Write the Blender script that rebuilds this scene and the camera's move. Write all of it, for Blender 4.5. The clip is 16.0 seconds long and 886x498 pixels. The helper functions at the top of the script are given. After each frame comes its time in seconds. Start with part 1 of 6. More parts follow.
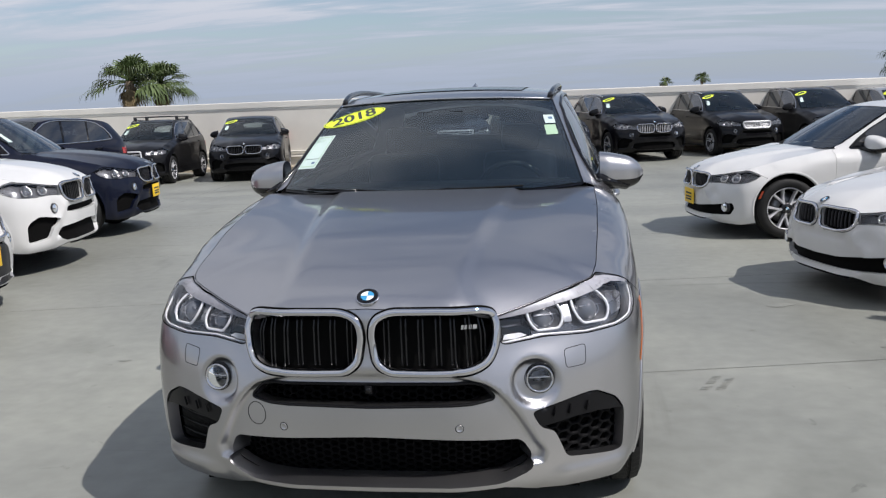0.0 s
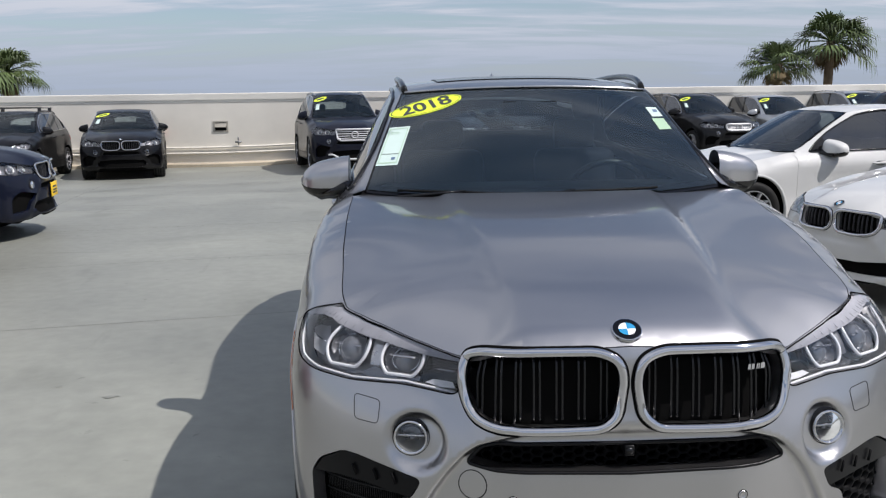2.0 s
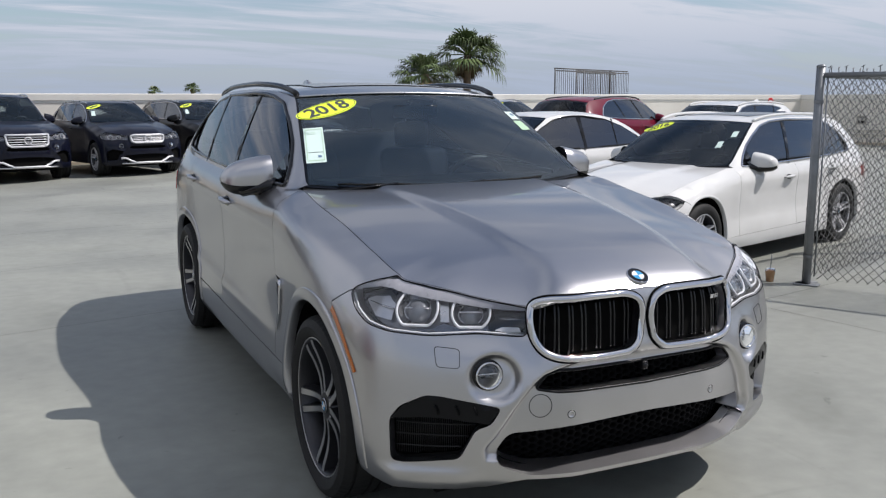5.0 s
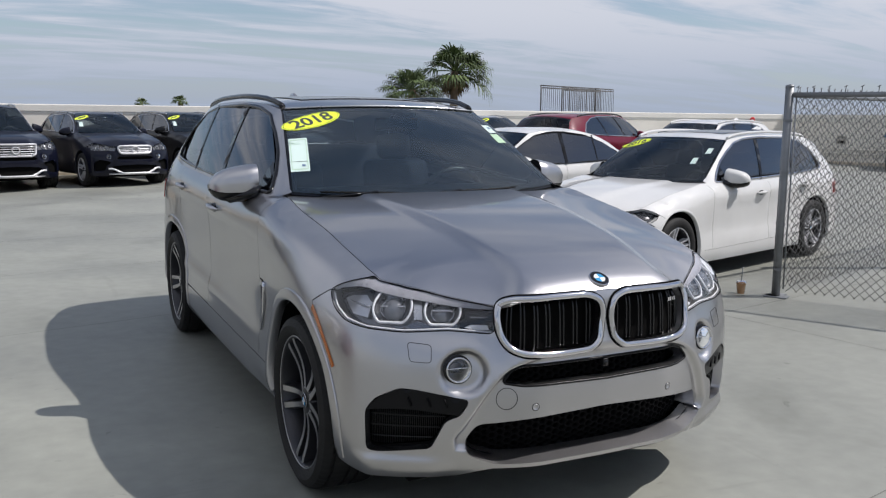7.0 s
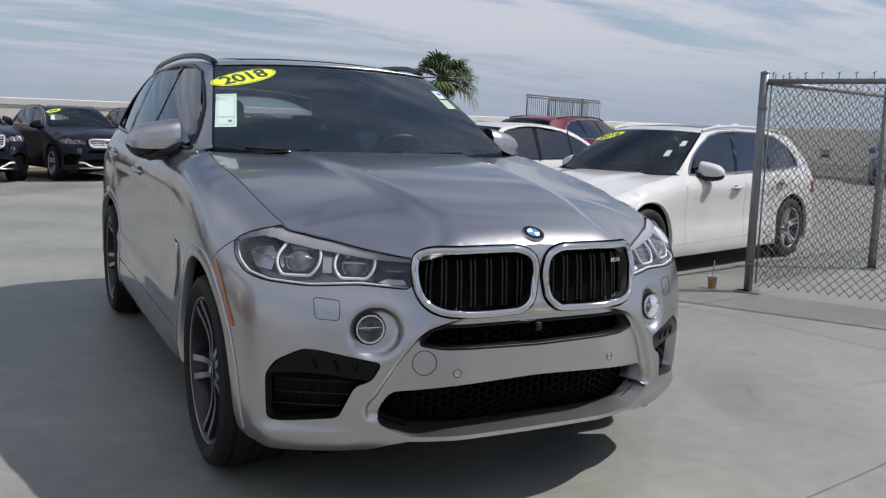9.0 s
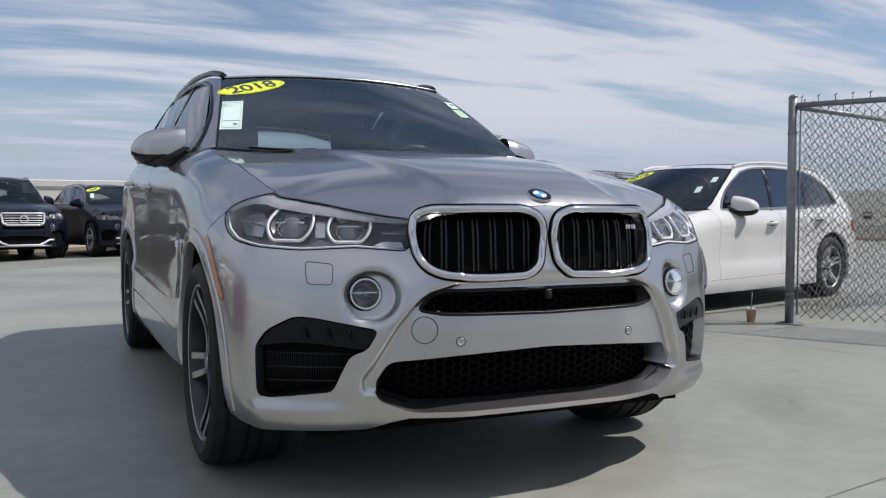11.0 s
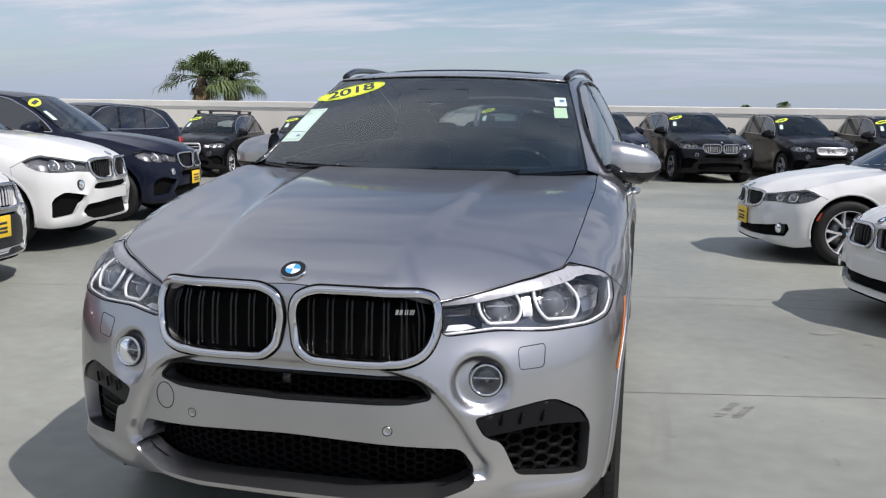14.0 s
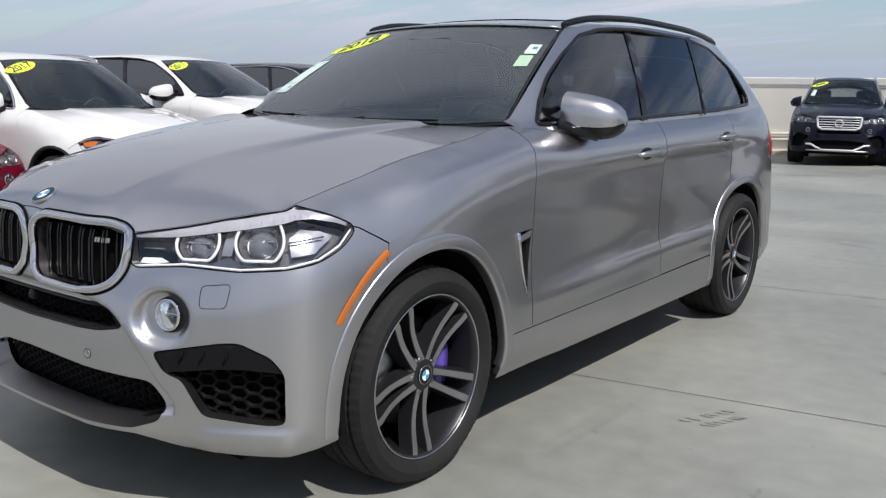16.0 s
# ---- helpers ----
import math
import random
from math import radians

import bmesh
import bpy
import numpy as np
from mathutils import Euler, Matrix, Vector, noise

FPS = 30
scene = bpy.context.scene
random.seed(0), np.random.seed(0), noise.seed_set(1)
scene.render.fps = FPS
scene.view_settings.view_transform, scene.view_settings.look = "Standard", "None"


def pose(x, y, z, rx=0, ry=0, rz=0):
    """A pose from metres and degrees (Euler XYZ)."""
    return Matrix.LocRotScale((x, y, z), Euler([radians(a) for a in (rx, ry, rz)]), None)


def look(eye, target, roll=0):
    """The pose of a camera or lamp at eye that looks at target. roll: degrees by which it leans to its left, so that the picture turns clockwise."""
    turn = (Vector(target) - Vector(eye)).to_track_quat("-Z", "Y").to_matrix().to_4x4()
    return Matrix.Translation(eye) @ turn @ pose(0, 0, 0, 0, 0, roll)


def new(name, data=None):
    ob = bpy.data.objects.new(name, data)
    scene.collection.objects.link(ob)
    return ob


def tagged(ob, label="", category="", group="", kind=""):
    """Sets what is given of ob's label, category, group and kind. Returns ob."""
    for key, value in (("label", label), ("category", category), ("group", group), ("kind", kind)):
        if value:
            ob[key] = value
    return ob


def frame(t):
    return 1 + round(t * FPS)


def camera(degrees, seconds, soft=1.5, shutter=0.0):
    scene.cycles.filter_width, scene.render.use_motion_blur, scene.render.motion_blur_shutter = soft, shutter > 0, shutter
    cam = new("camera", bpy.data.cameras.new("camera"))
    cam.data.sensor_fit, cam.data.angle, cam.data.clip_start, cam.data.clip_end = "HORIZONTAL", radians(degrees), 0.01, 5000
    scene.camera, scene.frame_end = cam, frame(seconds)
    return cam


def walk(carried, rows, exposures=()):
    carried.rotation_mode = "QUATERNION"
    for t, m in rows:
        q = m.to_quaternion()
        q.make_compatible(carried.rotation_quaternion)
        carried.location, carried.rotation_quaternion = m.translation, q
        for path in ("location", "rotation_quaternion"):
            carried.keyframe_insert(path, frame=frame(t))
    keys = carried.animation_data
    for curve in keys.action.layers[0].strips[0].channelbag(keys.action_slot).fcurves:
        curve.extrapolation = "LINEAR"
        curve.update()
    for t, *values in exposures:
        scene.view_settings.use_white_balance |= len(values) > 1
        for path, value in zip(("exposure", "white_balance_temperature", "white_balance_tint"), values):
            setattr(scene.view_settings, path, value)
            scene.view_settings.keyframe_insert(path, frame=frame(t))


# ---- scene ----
cam = camera(54.1, 16.0, soft=1.25)
PATH = [
    (0, (0.663, -3.574, 1.6), (0.383, -1.623, 1.262), -2.2),
    (0.5, (0.391, -3.411, 1.586), (0.159, -1.454, 1.245), -1.5),
    (1, (0.06, -3.277, 1.573), (-0.067, -1.31, 1.231), -0.1),
    (1.5, (-0.249, -3.126, 1.563), (-0.25, -1.155, 1.22), 0.8),
    (2, (-0.547, -2.963, 1.563), (-0.484, -0.994, 1.218), -0.8),
    (2.5, (-0.9, -2.846, 1.547), (-0.576, -0.906, 1.188), -1.0),
    (3, (-1.148, -2.643, 1.497), (-0.736, -0.72, 1.133), -1.6),
    (3.5, (-1.444, -2.654, 1.514), (-0.659, -0.856, 1.128), -1.2),
    (4, (-1.666, -2.802, 1.557), (-0.817, -1.023, 1.216), -0.5),
    (4.2, (-1.734, -2.889, 1.568), (-0.871, -1.119, 1.216), -0.1),
    (6.3, (-1.955, -3.405, 1.561), (-1.138, -1.604, 1.257), -0.1),
    (6.5, (-1.951, -3.399, 1.56), (-1.12, -1.605, 1.256), -0.1),
    (7, (-1.951, -3.397, 1.555), (-1.073, -1.626, 1.252), 0.6),
    (7.5, (-1.94, -3.37, 1.557), (-1.036, -1.612, 1.255), 0.6),
    (8, (-1.955, -3.194, 1.556), (-1.031, -1.45, 1.234), 1.0),
    (8.5, (-1.782, -3.168, 1.408), (-0.817, -1.437, 1.135), 1.0),
    (8.7, (-1.682, -3.24, 1.366), (-0.75, -1.494, 1.08), 1.8),
    (10.8, (-1.448, -3.167, 0.866), (-0.621, -1.349, 0.785), -0.1),
    (11, (-1.421, -3.167, 0.902), (-0.593, -1.349, 0.818), 0.1),
    (11.5, (-1.265, -3.14, 1.221), (-0.421, -1.331, 1.109), -0.4),
    (12, (-0.968, -3.122, 1.339), (-0.319, -1.24, 1.151), 1.8),
    (12.5, (-0.499, -3.155, 1.359), (-0.103, -1.209, 1.126), 2.6),
    (13, (-0.025, -3.178, 1.368), (0.061, -1.2, 1.08), 3.2),
    (13.5, (0.479, -3.135, 1.375), (0.271, -1.169, 1.069), 1.6),
    (14, (0.965, -3.117, 1.408), (0.535, -1.188, 1.104), 0.9),
    (14.5, (1.385, -2.952, 1.382), (0.683, -1.11, 1.042), 0.7),
    (15, (1.872, -2.746, 1.399), (0.991, -0.987, 1.043), 0.9),
    (15.5, (2.257, -2.436, 1.356), (1.302, -0.714, 1.006), 1.8),
    (16, (2.634, -2.166, 1.305), (1.439, -0.605, 0.942), 1.0),
]
walk(cam, [(t, look(eye, target, roll)) for t, eye, target, roll in PATH], exposures=[(0, -.10, 6380, 12.5), (3, -.05, 6380, 12.5), (3.75, .06, 6380, 12.5), (4.2, .02, 6380, 12.5), (6.5, -.08, 6380, 12.5), (7.5, -.12, 6380, 12.5), (8.5, -.13, 6380, 12.5), (8.8, -.22, 6380, 12.5), (10.6, -.13, 6380, 12.5), (11, -.10, 6380, 12.5), (12, -.10, 6380, 12.5), (13.5, 0, 6380, 12.5), (16, -.02, 6380, 12.5)])

# ---- light ----
SUN_TO = Vector((0.775, -0.335, 1.10)).normalized()
world = bpy.data.worlds.new("sky")
scene.world = world
world.use_nodes = True
wt = world.node_tree
wt.nodes.clear()


def wnode(kind, **values):
    n = wt.nodes.new("ShaderNode" + kind)
    for k, v in values.items():
        n.inputs[k].default_value = v
    return n


def wmath(op, a, b):
    n = wt.nodes.new("ShaderNodeMath")
    n.operation = op
    for i, v in enumerate((a, b)):
        if isinstance(v, (int, float)):
            n.inputs[i].default_value = v
        else:
            wt.links.new(v, n.inputs[i])
    return n.outputs[0]


def wrange(v, a, b, c, d):
    n = wt.nodes.new("ShaderNodeMapRange")
    n.interpolation_type = "SMOOTHSTEP"
    for i, k in enumerate((a, b, c, d)):
        n.inputs[i + 1].default_value = k
    wt.links.new(v, n.inputs[0])
    return n.outputs[0]


def wmix(fac, a, b):
    n = wt.nodes.new("ShaderNodeMix")
    n.data_type = "RGBA"
    wt.links.new(fac, n.inputs["Factor"])
    for key, v in (("A", a), ("B", b)):
        if isinstance(v, tuple):
            n.inputs[key].default_value = (*v, 1)
        else:
            wt.links.new(v, n.inputs[key])
    return n.outputs["Result"]


w_sky = wt.nodes.new("ShaderNodeTexSky")
w_sky.sky_type, w_sky.sun_disc = "NISHITA", False
w_sky.sun_elevation, w_sky.sun_rotation = math.asin(SUN_TO.z), math.atan2(SUN_TO.x, SUN_TO.y)
w_sky.altitude, w_sky.air_density, w_sky.dust_density = 50, 1.0, 0.4
w_dim = wt.nodes.new("ShaderNodeVectorMath")
w_dim.operation = "SCALE"
w_dim.inputs["Scale"].default_value = 0.10
wt.links.new(w_sky.outputs[0], w_dim.inputs[0])
# thin high cloud in long streaks over the blue, thickening to haze above the horizon
w_co = wt.nodes.new("ShaderNodeTexCoord")
w_sep = wt.nodes.new("ShaderNodeSeparateXYZ")
wt.links.new(w_co.outputs["Generated"], w_sep.inputs[0])
w_up = wmath("ADD", wmath("MAXIMUM", w_sep.outputs["Z"], 0.0), 0.13)
w_flat = wt.nodes.new("ShaderNodeCombineXYZ")
wt.links.new(wmath("DIVIDE", w_sep.outputs["X"], w_up), w_flat.inputs[0])
wt.links.new(wmath("DIVIDE", w_sep.outputs["Y"], w_up), w_flat.inputs[1])
w_map = wt.nodes.new("ShaderNodeMapping")
w_map.inputs["Rotation"].default_value = (0, 0, radians(38))
w_map.inputs["Scale"].default_value = (0.34, 1.15, 1)
wt.links.new(w_flat.outputs[0], w_map.inputs[0])
w_n1 = wnode("TexNoise", Scale=0.9, Detail=9.0, Roughness=0.58, Distortion=0.5)
w_n2 = wnode("TexNoise", Scale=3.2, Detail=6.0, Roughness=0.6, Distortion=0.8)
for n in (w_n1, w_n2):
    wt.links.new(w_map.outputs[0], n.inputs["Vector"])
w_thick = wmath("ADD", w_n1.outputs["Fac"], wmath("MULTIPLY", wmath("SUBTRACT", w_n2.outputs["Fac"], 0.5), 0.35))
w_cover = wrange(w_thick, 0.36, 0.57, 0.0, 0.98)
w_shade = wmix(w_cover, (0.45, 0.52, 0.66), (0.68, 0.712, 0.775))
w_col = wmix(w_cover, w_dim.outputs[0], w_shade)
w_haze = wrange(w_sep.outputs["Z"], 0.0, 0.13, 0.85, 0.0)
w_col = wmix(w_haze, w_col, (0.375, 0.449, 0.57))
w_bg = wnode("Background", Strength=1.0)
w_out = wt.nodes.new("ShaderNodeOutputWorld")
wt.links.new(w_col, w_bg.inputs["Color"])
wt.links.new(w_bg.outputs[0], w_out.inputs["Surface"])
sun_data = bpy.data.lights.new("sun", "SUN")
sun_data.energy, sun_data.angle, sun_data.color = 4.9, radians(0.6), (1.0, 0.955, 0.90)
sun = new("sun", sun_data)
sun.matrix_world = look(SUN_TO * 60, (0, 0, 0))

# ---- curves and surfaces of a car body (front axle at y = 0, nose towards -y, ground at z = 0) ----
def hermite(xs, ys, x):
    """Smooth curve through a table, without overshoot; ys may hold several columns."""
    xs, ys, x = np.asarray(xs, float), np.asarray(ys, float), np.asarray(x, float)
    one = ys.ndim == 1
    ys = ys[:, None] if one else ys
    h = np.diff(xs)[:, None]
    d = np.diff(ys, axis=0) / h
    m = np.zeros_like(ys)
    m[0], m[-1] = d[0], d[-1]
    if len(xs) > 2:
        a, b = d[:-1], d[1:]
        w1, w2 = 2 * h[1:] + h[:-1], h[1:] + 2 * h[:-1]
        with np.errstate(divide="ignore", invalid="ignore"):
            m[1:-1] = np.where(a * b > 0, (w1 + w2) / (w1 / a + w2 / b), 0)
    i = np.clip(np.searchsorted(xs, x) - 1, 0, len(xs) - 2)
    t = np.clip((x - xs[i]) / h[i, 0], 0, 1)[..., None]
    hh = h[i]
    r = (2 * t**3 - 3 * t**2 + 1) * ys[i] + (t**3 - 2 * t**2 + t) * hh * m[i] + (3 * t**2 - 2 * t**3) * ys[i + 1] + (t**3 - t**2) * hh * m[i + 1]
    return r[..., 0] if one else r


def catmull(points, n):
    """n points, evenly spaced in length, on a smooth curve through points."""
    p = np.asarray(points, float)
    p = np.vstack([2 * p[0] - p[1], p, 2 * p[-1] - p[-2]])
    out = []
    for a, b, c, d in zip(p, p[1:], p[2:], p[3:]):
        for t in np.linspace(0, 1, 24, endpoint=False):
            out.append(0.5 * (2 * b + (c - a) * t + (2 * a - 5 * b + 4 * c - d) * t**2 + (3 * b - a - 3 * c + d) * t**3))
    out = np.array(out + [p[-2]])
    s = np.r_[0, np.cumsum(np.linalg.norm(np.diff(out, axis=0), axis=1))]
    t = np.linspace(0, s[-1], n)
    return np.stack([np.interp(t, s, c) for c in out.T], 1), t


PLAN = [(0, -0.885), (0.2, -0.88), (0.31, -0.872), (0.45, -0.83), (0.58, -0.765), (0.70, -0.695), (0.80, -0.625), (0.89, -0.535), (0.931, -0.42),
        (0.948, -0.24), (0.957, 0), (0.95, 0.35), (0.942, 0.62), (0.943, 0.95), (0.945, 1.6), (0.948, 2.6), (0.965, 2.93), (0.955, 3.3), (0.9, 3.62), (0.74, 3.84),
        (0.4, 3.95), (0, 3.98)]
# plan point, heights and insets of nine knots from the sill to the upper edge
PROFILES = [
    (0, (.20, .27, .34, .45, .62, .70, .80, .89, .925), (.12, .05, .015, 0, 0, .03, .05, .05, .06)),
    (.36, (.20, .27, .34, .45, .62, .70, .80, .87, .905), (.12, .05, .015, 0, 0, .025, .045, .05, .058)),
    (.45, (.20, .27, .34, .45, .60, .68, .78, .85, .885), (.12, .05, .015, 0, 0, .018, .052, .064, .078)),
    (.60, (.20, .27, .34, .45, .60, .70, .78, .86, .905), (.12, .05, .02, 0, 0, .014, .047, .078, .115)),
    (.75, (.20, .27, .34, .45, .60, .70, .79, .88, .937), (.10, .04, .015, 0, 0, .012, .041, .080, .14)),
    (.88, (.20, .27, .34, .45, .60, .72, .82, .90, .957), (.08, .03, .01, 0, 0, .009, .035, .075, .16)),
    (.93, (.20, .27, .34, .45, .60, .74, .85, .93, .980), (.07, .03, .01, 0, 0, .005, .032, .083, .165)),
    (-0.24, (.20, .27, .34, .45, .60, .78, .90, .98, 1.02), (.06, .02, 0, 0, 0, 0, .036, .092, .170)),
    (0.0, (.20, .27, .34, .45, .62, .82, .95, 1.03, 1.075), (.06, .02, 0, 0, 0, 0, .022, .068, .167)),
    (0.35, (.20, .27, .34, .45, .65, .85, 1.00, 1.08, 1.13), (.05, .02, 0, 0, .008, .005, .008, .04, .15)),
    (0.62, (.20, .27, .34, .45, .65, .88, 1.03, 1.11, 1.17), (.04, .02, 0, 0, .014, .006, .008, .035, .145)),
    (0.95, (.20, .27, .34, .45, .65, .86, 1.00, 1.09, 1.15), (.04, .01, 0, 0, .02, .010, .006, .025, .075)),
    (1.6, (.20, .27, .34, .45, .65, .86, 1.01, 1.10, 1.165), (.04, .01, 0, 0, .024, .014, .004, .022, .07)),
    (2.6, (.20, .27, .34, .45, .65, .88, 1.05, 1.13, 1.19), (.04, .01, 0, 0, .020, .014, .008, .025, .07)),
    (2.93, (.20, .27, .34, .45, .62, .86, 1.06, 1.14, 1.20), (.04, .01, 0, 0, 0, .006, .02, .045, .09)),
    (3.3, (.20, .27, .34, .45, .62, .86, 1.07, 1.15, 1.22), (.06, .02, 0, 0, 0, .006, .025, .06, .11)),
    (3.62, (.20, .27, .34, .45, .62, .86, 1.07, 1.15, 1.23), (.08, .03, 0, 0, 0, .02, .05, .07, .11)),
    (9, (.20, .27, .34, .45, .62, .86, 1.05, 1.15, 1.23), (.10, .04, 0, 0, .01, .06, .09, .11, .14)),
]
CURVE, ALONG = catmull(PLAN, 700)
AHEAD = np.gradient(CURVE, axis=0)
AHEAD /= np.linalg.norm(AHEAD, axis=1)[:, None]
OUT = np.stack([AHEAD[:, 1], -AHEAD[:, 0]], 1)
SIDE0 = np.argmax(CURVE[:, 1] > -0.40)


def sx(x):
    """Length along the outline at which the front has reached x."""
    return float(np.interp(x, CURVE[:SIDE0, 0], ALONG[:SIDE0]))


def sy(y):
    """Length along the outline at which the flank has reached y."""
    return float(np.interp(y, CURVE[:, 1], ALONG))


def station(key, n):
    return sx(key) if n < 7 else (ALONG[-1] if key == 9 else sy(key))


STATIONS = np.array([station(p[0], n) for n, p in enumerate(PROFILES)])
KNOTS = np.array([np.r_[p[1], p[2]] for p in PROFILES])


def shell_top(s):
    return hermite(STATIONS, KNOTS[:, 8], np.asarray(s, float))


def ease(t):
    t = np.clip(t, 0, 1)
    return t * t * (3 - 2 * t)


CREASE0, CREASE1 = sy(0.45), sy(3.3)


def fold(z):
    """Where the sunk middle of the bumper ends."""
    return hermite((.28, .31, .345, .40, .457, .614, .665, .70), (.54, .568, .598, .606, .570, .462, .405, .30), z) + .012


def relief(a, z):
    """Sculpture of the skin, as extra inset: the sunk middle of the bumper, the lamp bowls, the crease along the doors."""
    slope = (fold(z + .002) - fold(z - .002)) / .004
    r = .032 * ease((fold(z) - a) / np.sqrt(1 + slope**2) / .016) * ease((z - np.interp(a, (0, .44, .52, .565), (.306, .308, .338, .362))) / .012) * ease((.725 - z) / .05)
    d = np.hypot((a - .585) / 1.12, z - .652)
    r = r + .036 * ease((.088 - d) / .030) * np.clip(1.1 - (a - .52) * 4.6, .10, 1.15)
    r = r - .018 * ease((.348 - z) / .045) * ease((a - .60) / .12) * ease((1.04 - a) / .12)
    zc = .985 + .045 * (np.interp(a, ALONG, CURVE[:, 1]) - .5) / 2.0
    on = ease((a - CREASE0) / .5) * ease((CREASE1 - a) / .4)
    r = r + on * .013 * ease((zc - z) / .025) * ease(1 - (zc - z) / .40)
    low = .50 + .06 * (a - CREASE0) / 2.0
    return r - on * .010 * np.exp(-(((z - low) / .03) ** 2))


def shell(s, z):
    """The lower body: s along the outline from the nose (minus on the other flank), z up."""
    s, z = np.asarray(s, float), np.asarray(z, float)
    a = np.abs(s)
    k = hermite(STATIONS, KNOTS, a)
    zk, ik = k[:, :9], k[:, 9:]
    h = np.diff(zk, axis=1)
    d = np.diff(ik, axis=1) / h
    m = np.concatenate([d[:, :1], (d[:, :-1] + d[:, 1:]) / 2, d[:, -1:] * 1.4], 1)
    i = np.clip((z[:, None] >= zk[:, 1:-1]).sum(1), 0, 7)
    r = np.arange(len(s))
    t = (z - zk[r, i]) / h[r, i]
    t = np.clip(t, -0.5, 1.0)
    hh = h[r, i]
    inset = (2 * t**3 - 3 * t**2 + 1) * ik[r, i] + (t**3 - 2 * t**2 + t) * hh * m[r, i] + (3 * t**2 - 2 * t**3) * ik[r, i + 1] + (t**3 - t**2) * hh * m[r, i + 1]
    inset = inset + relief(a, z)
    x, y = np.interp(a, ALONG, CURVE[:, 0]), np.interp(a, ALONG, CURVE[:, 1])
    ox, oy = np.interp(a, ALONG, OUT[:, 0]), np.interp(a, ALONG, OUT[:, 1])
    return np.stack([np.where(s < 0, -1, 1) * (x - inset * ox), y - inset * oy, z], 1)


def hood_z(x, y):
    """Height of the bonnet."""
    x, y = np.asarray(x, float), np.asarray(y, float)
    mid = hermite((-.84, -.82, -.787, -.7, -.5, -.2, .2, .5, .75), (.905, .926, .954, .992, 1.048, 1.104, 1.150, 1.168, 1.175), y)
    k = hermite((-.84, -.7, -.6, -.48, -.2, 0, .3, .6), (.29, .195, .14, .094, .078, .060, .028, .005), y)
    a, ridge = np.abs(x), np.clip(0.30 + 0.13 * (y + 0.8) / 1.3, .28, .46)
    swell = lambda d: 0.012 * np.logaddexp(0, d / 0.012)
    slope = (swell(a - ridge) - swell(-ridge)) / (swell(0.77 - ridge) - swell(-ridge))
    dome = 0.016 * (1 - ease((a - ridge) / 0.05 + 0.5)) * ease((y + 0.85) / 0.3)
    return mid + dome - 0.008 - k * (0.42 * (a / 0.77) ** 2 + 0.58 * slope)

# ---- mesh helpers ----
from mathutils.geometry import delaunay_2d_cdt


def part(name, geo, material, parent=None, label="", smooth=True, weld=False):
    """Links vertices and faces as one mesh object under a thing or a part."""
    verts, faces = geo
    me = bpy.data.meshes.new(name)
    me.from_pydata([tuple(map(float, v)) for v in verts], [], [tuple(map(int, q)) for q in faces])
    me.materials.append(material)
    if smooth:
        me.polygons.foreach_set("use_smooth", [True] * len(me.polygons))
    if weld:
        bm = bmesh.new()
        bm.from_mesh(me)
        bmesh.ops.remove_doubles(bm, verts=bm.verts, dist=2e-5)
        bmesh.ops.recalc_face_normals(bm, faces=bm.faces)
        mixed = len({len(f.verts) for f in bm.faces}) > 1
        for e in bm.edges:
            e.smooth = not (len({len(f.verts) for f in e.link_faces}) > 1) if mixed else e.calc_face_angle(0) < radians(35)
        bm.to_mesh(me)
        bm.free()
    me.update()
    ob = new(name, me)
    ob.parent = parent
    if label:
        ob["label"] = label
    return ob


def both(*geos):
    """Several pieces of geometry as one."""
    verts, faces, n = [], [], 0
    for v, q in geos:
        verts.append(np.asarray(v, float).reshape(-1, 3))
        faces += [tuple(i + n for i in p) for p in q]
        n += len(v)
    return np.vstack(verts), faces


def moved(geo, m):
    v = np.asarray(geo[0], float)
    m = np.array(m)
    return v @ m[:3, :3].T + m[:3, 3], geo[1]


def flipped(geo):
    return geo[0], [tuple(reversed(p)) for p in geo[1]]


def mirrored(geo):
    return np.asarray(geo[0], float) * (-1, 1, 1), [tuple(reversed(p)) for p in geo[1]]


def box(x0, x1, y0, y1, z0, z1, bevel=0.0):
    bm = bmesh.new()
    bmesh.ops.create_cube(bm, size=1, matrix=Matrix.Translation(((x0 + x1) / 2, (y0 + y1) / 2, (z0 + z1) / 2)) @ Matrix.Diagonal((x1 - x0, y1 - y0, z1 - z0, 1)))
    if bevel:
        bmesh.ops.bevel(bm, geom=bm.edges[:], offset=bevel, segments=2, affect="EDGES", profile=0.5)
    return drawn(bm)


def drawn(bm):
    bm.verts.index_update()
    geo = np.array([v.co[:] for v in bm.verts]), [tuple(v.index for v in q.verts) for q in bm.faces]
    bm.free()
    return geo


def ball(c, r, rings=12, seg=18):
    bm = bmesh.new()
    bmesh.ops.create_uvsphere(bm, u_segments=seg, v_segments=rings, radius=1, matrix=Matrix.Translation(c) @ Matrix.Diagonal((*(r if hasattr(r, "__len__") else (r, r, r)), 1)))
    return drawn(bm)


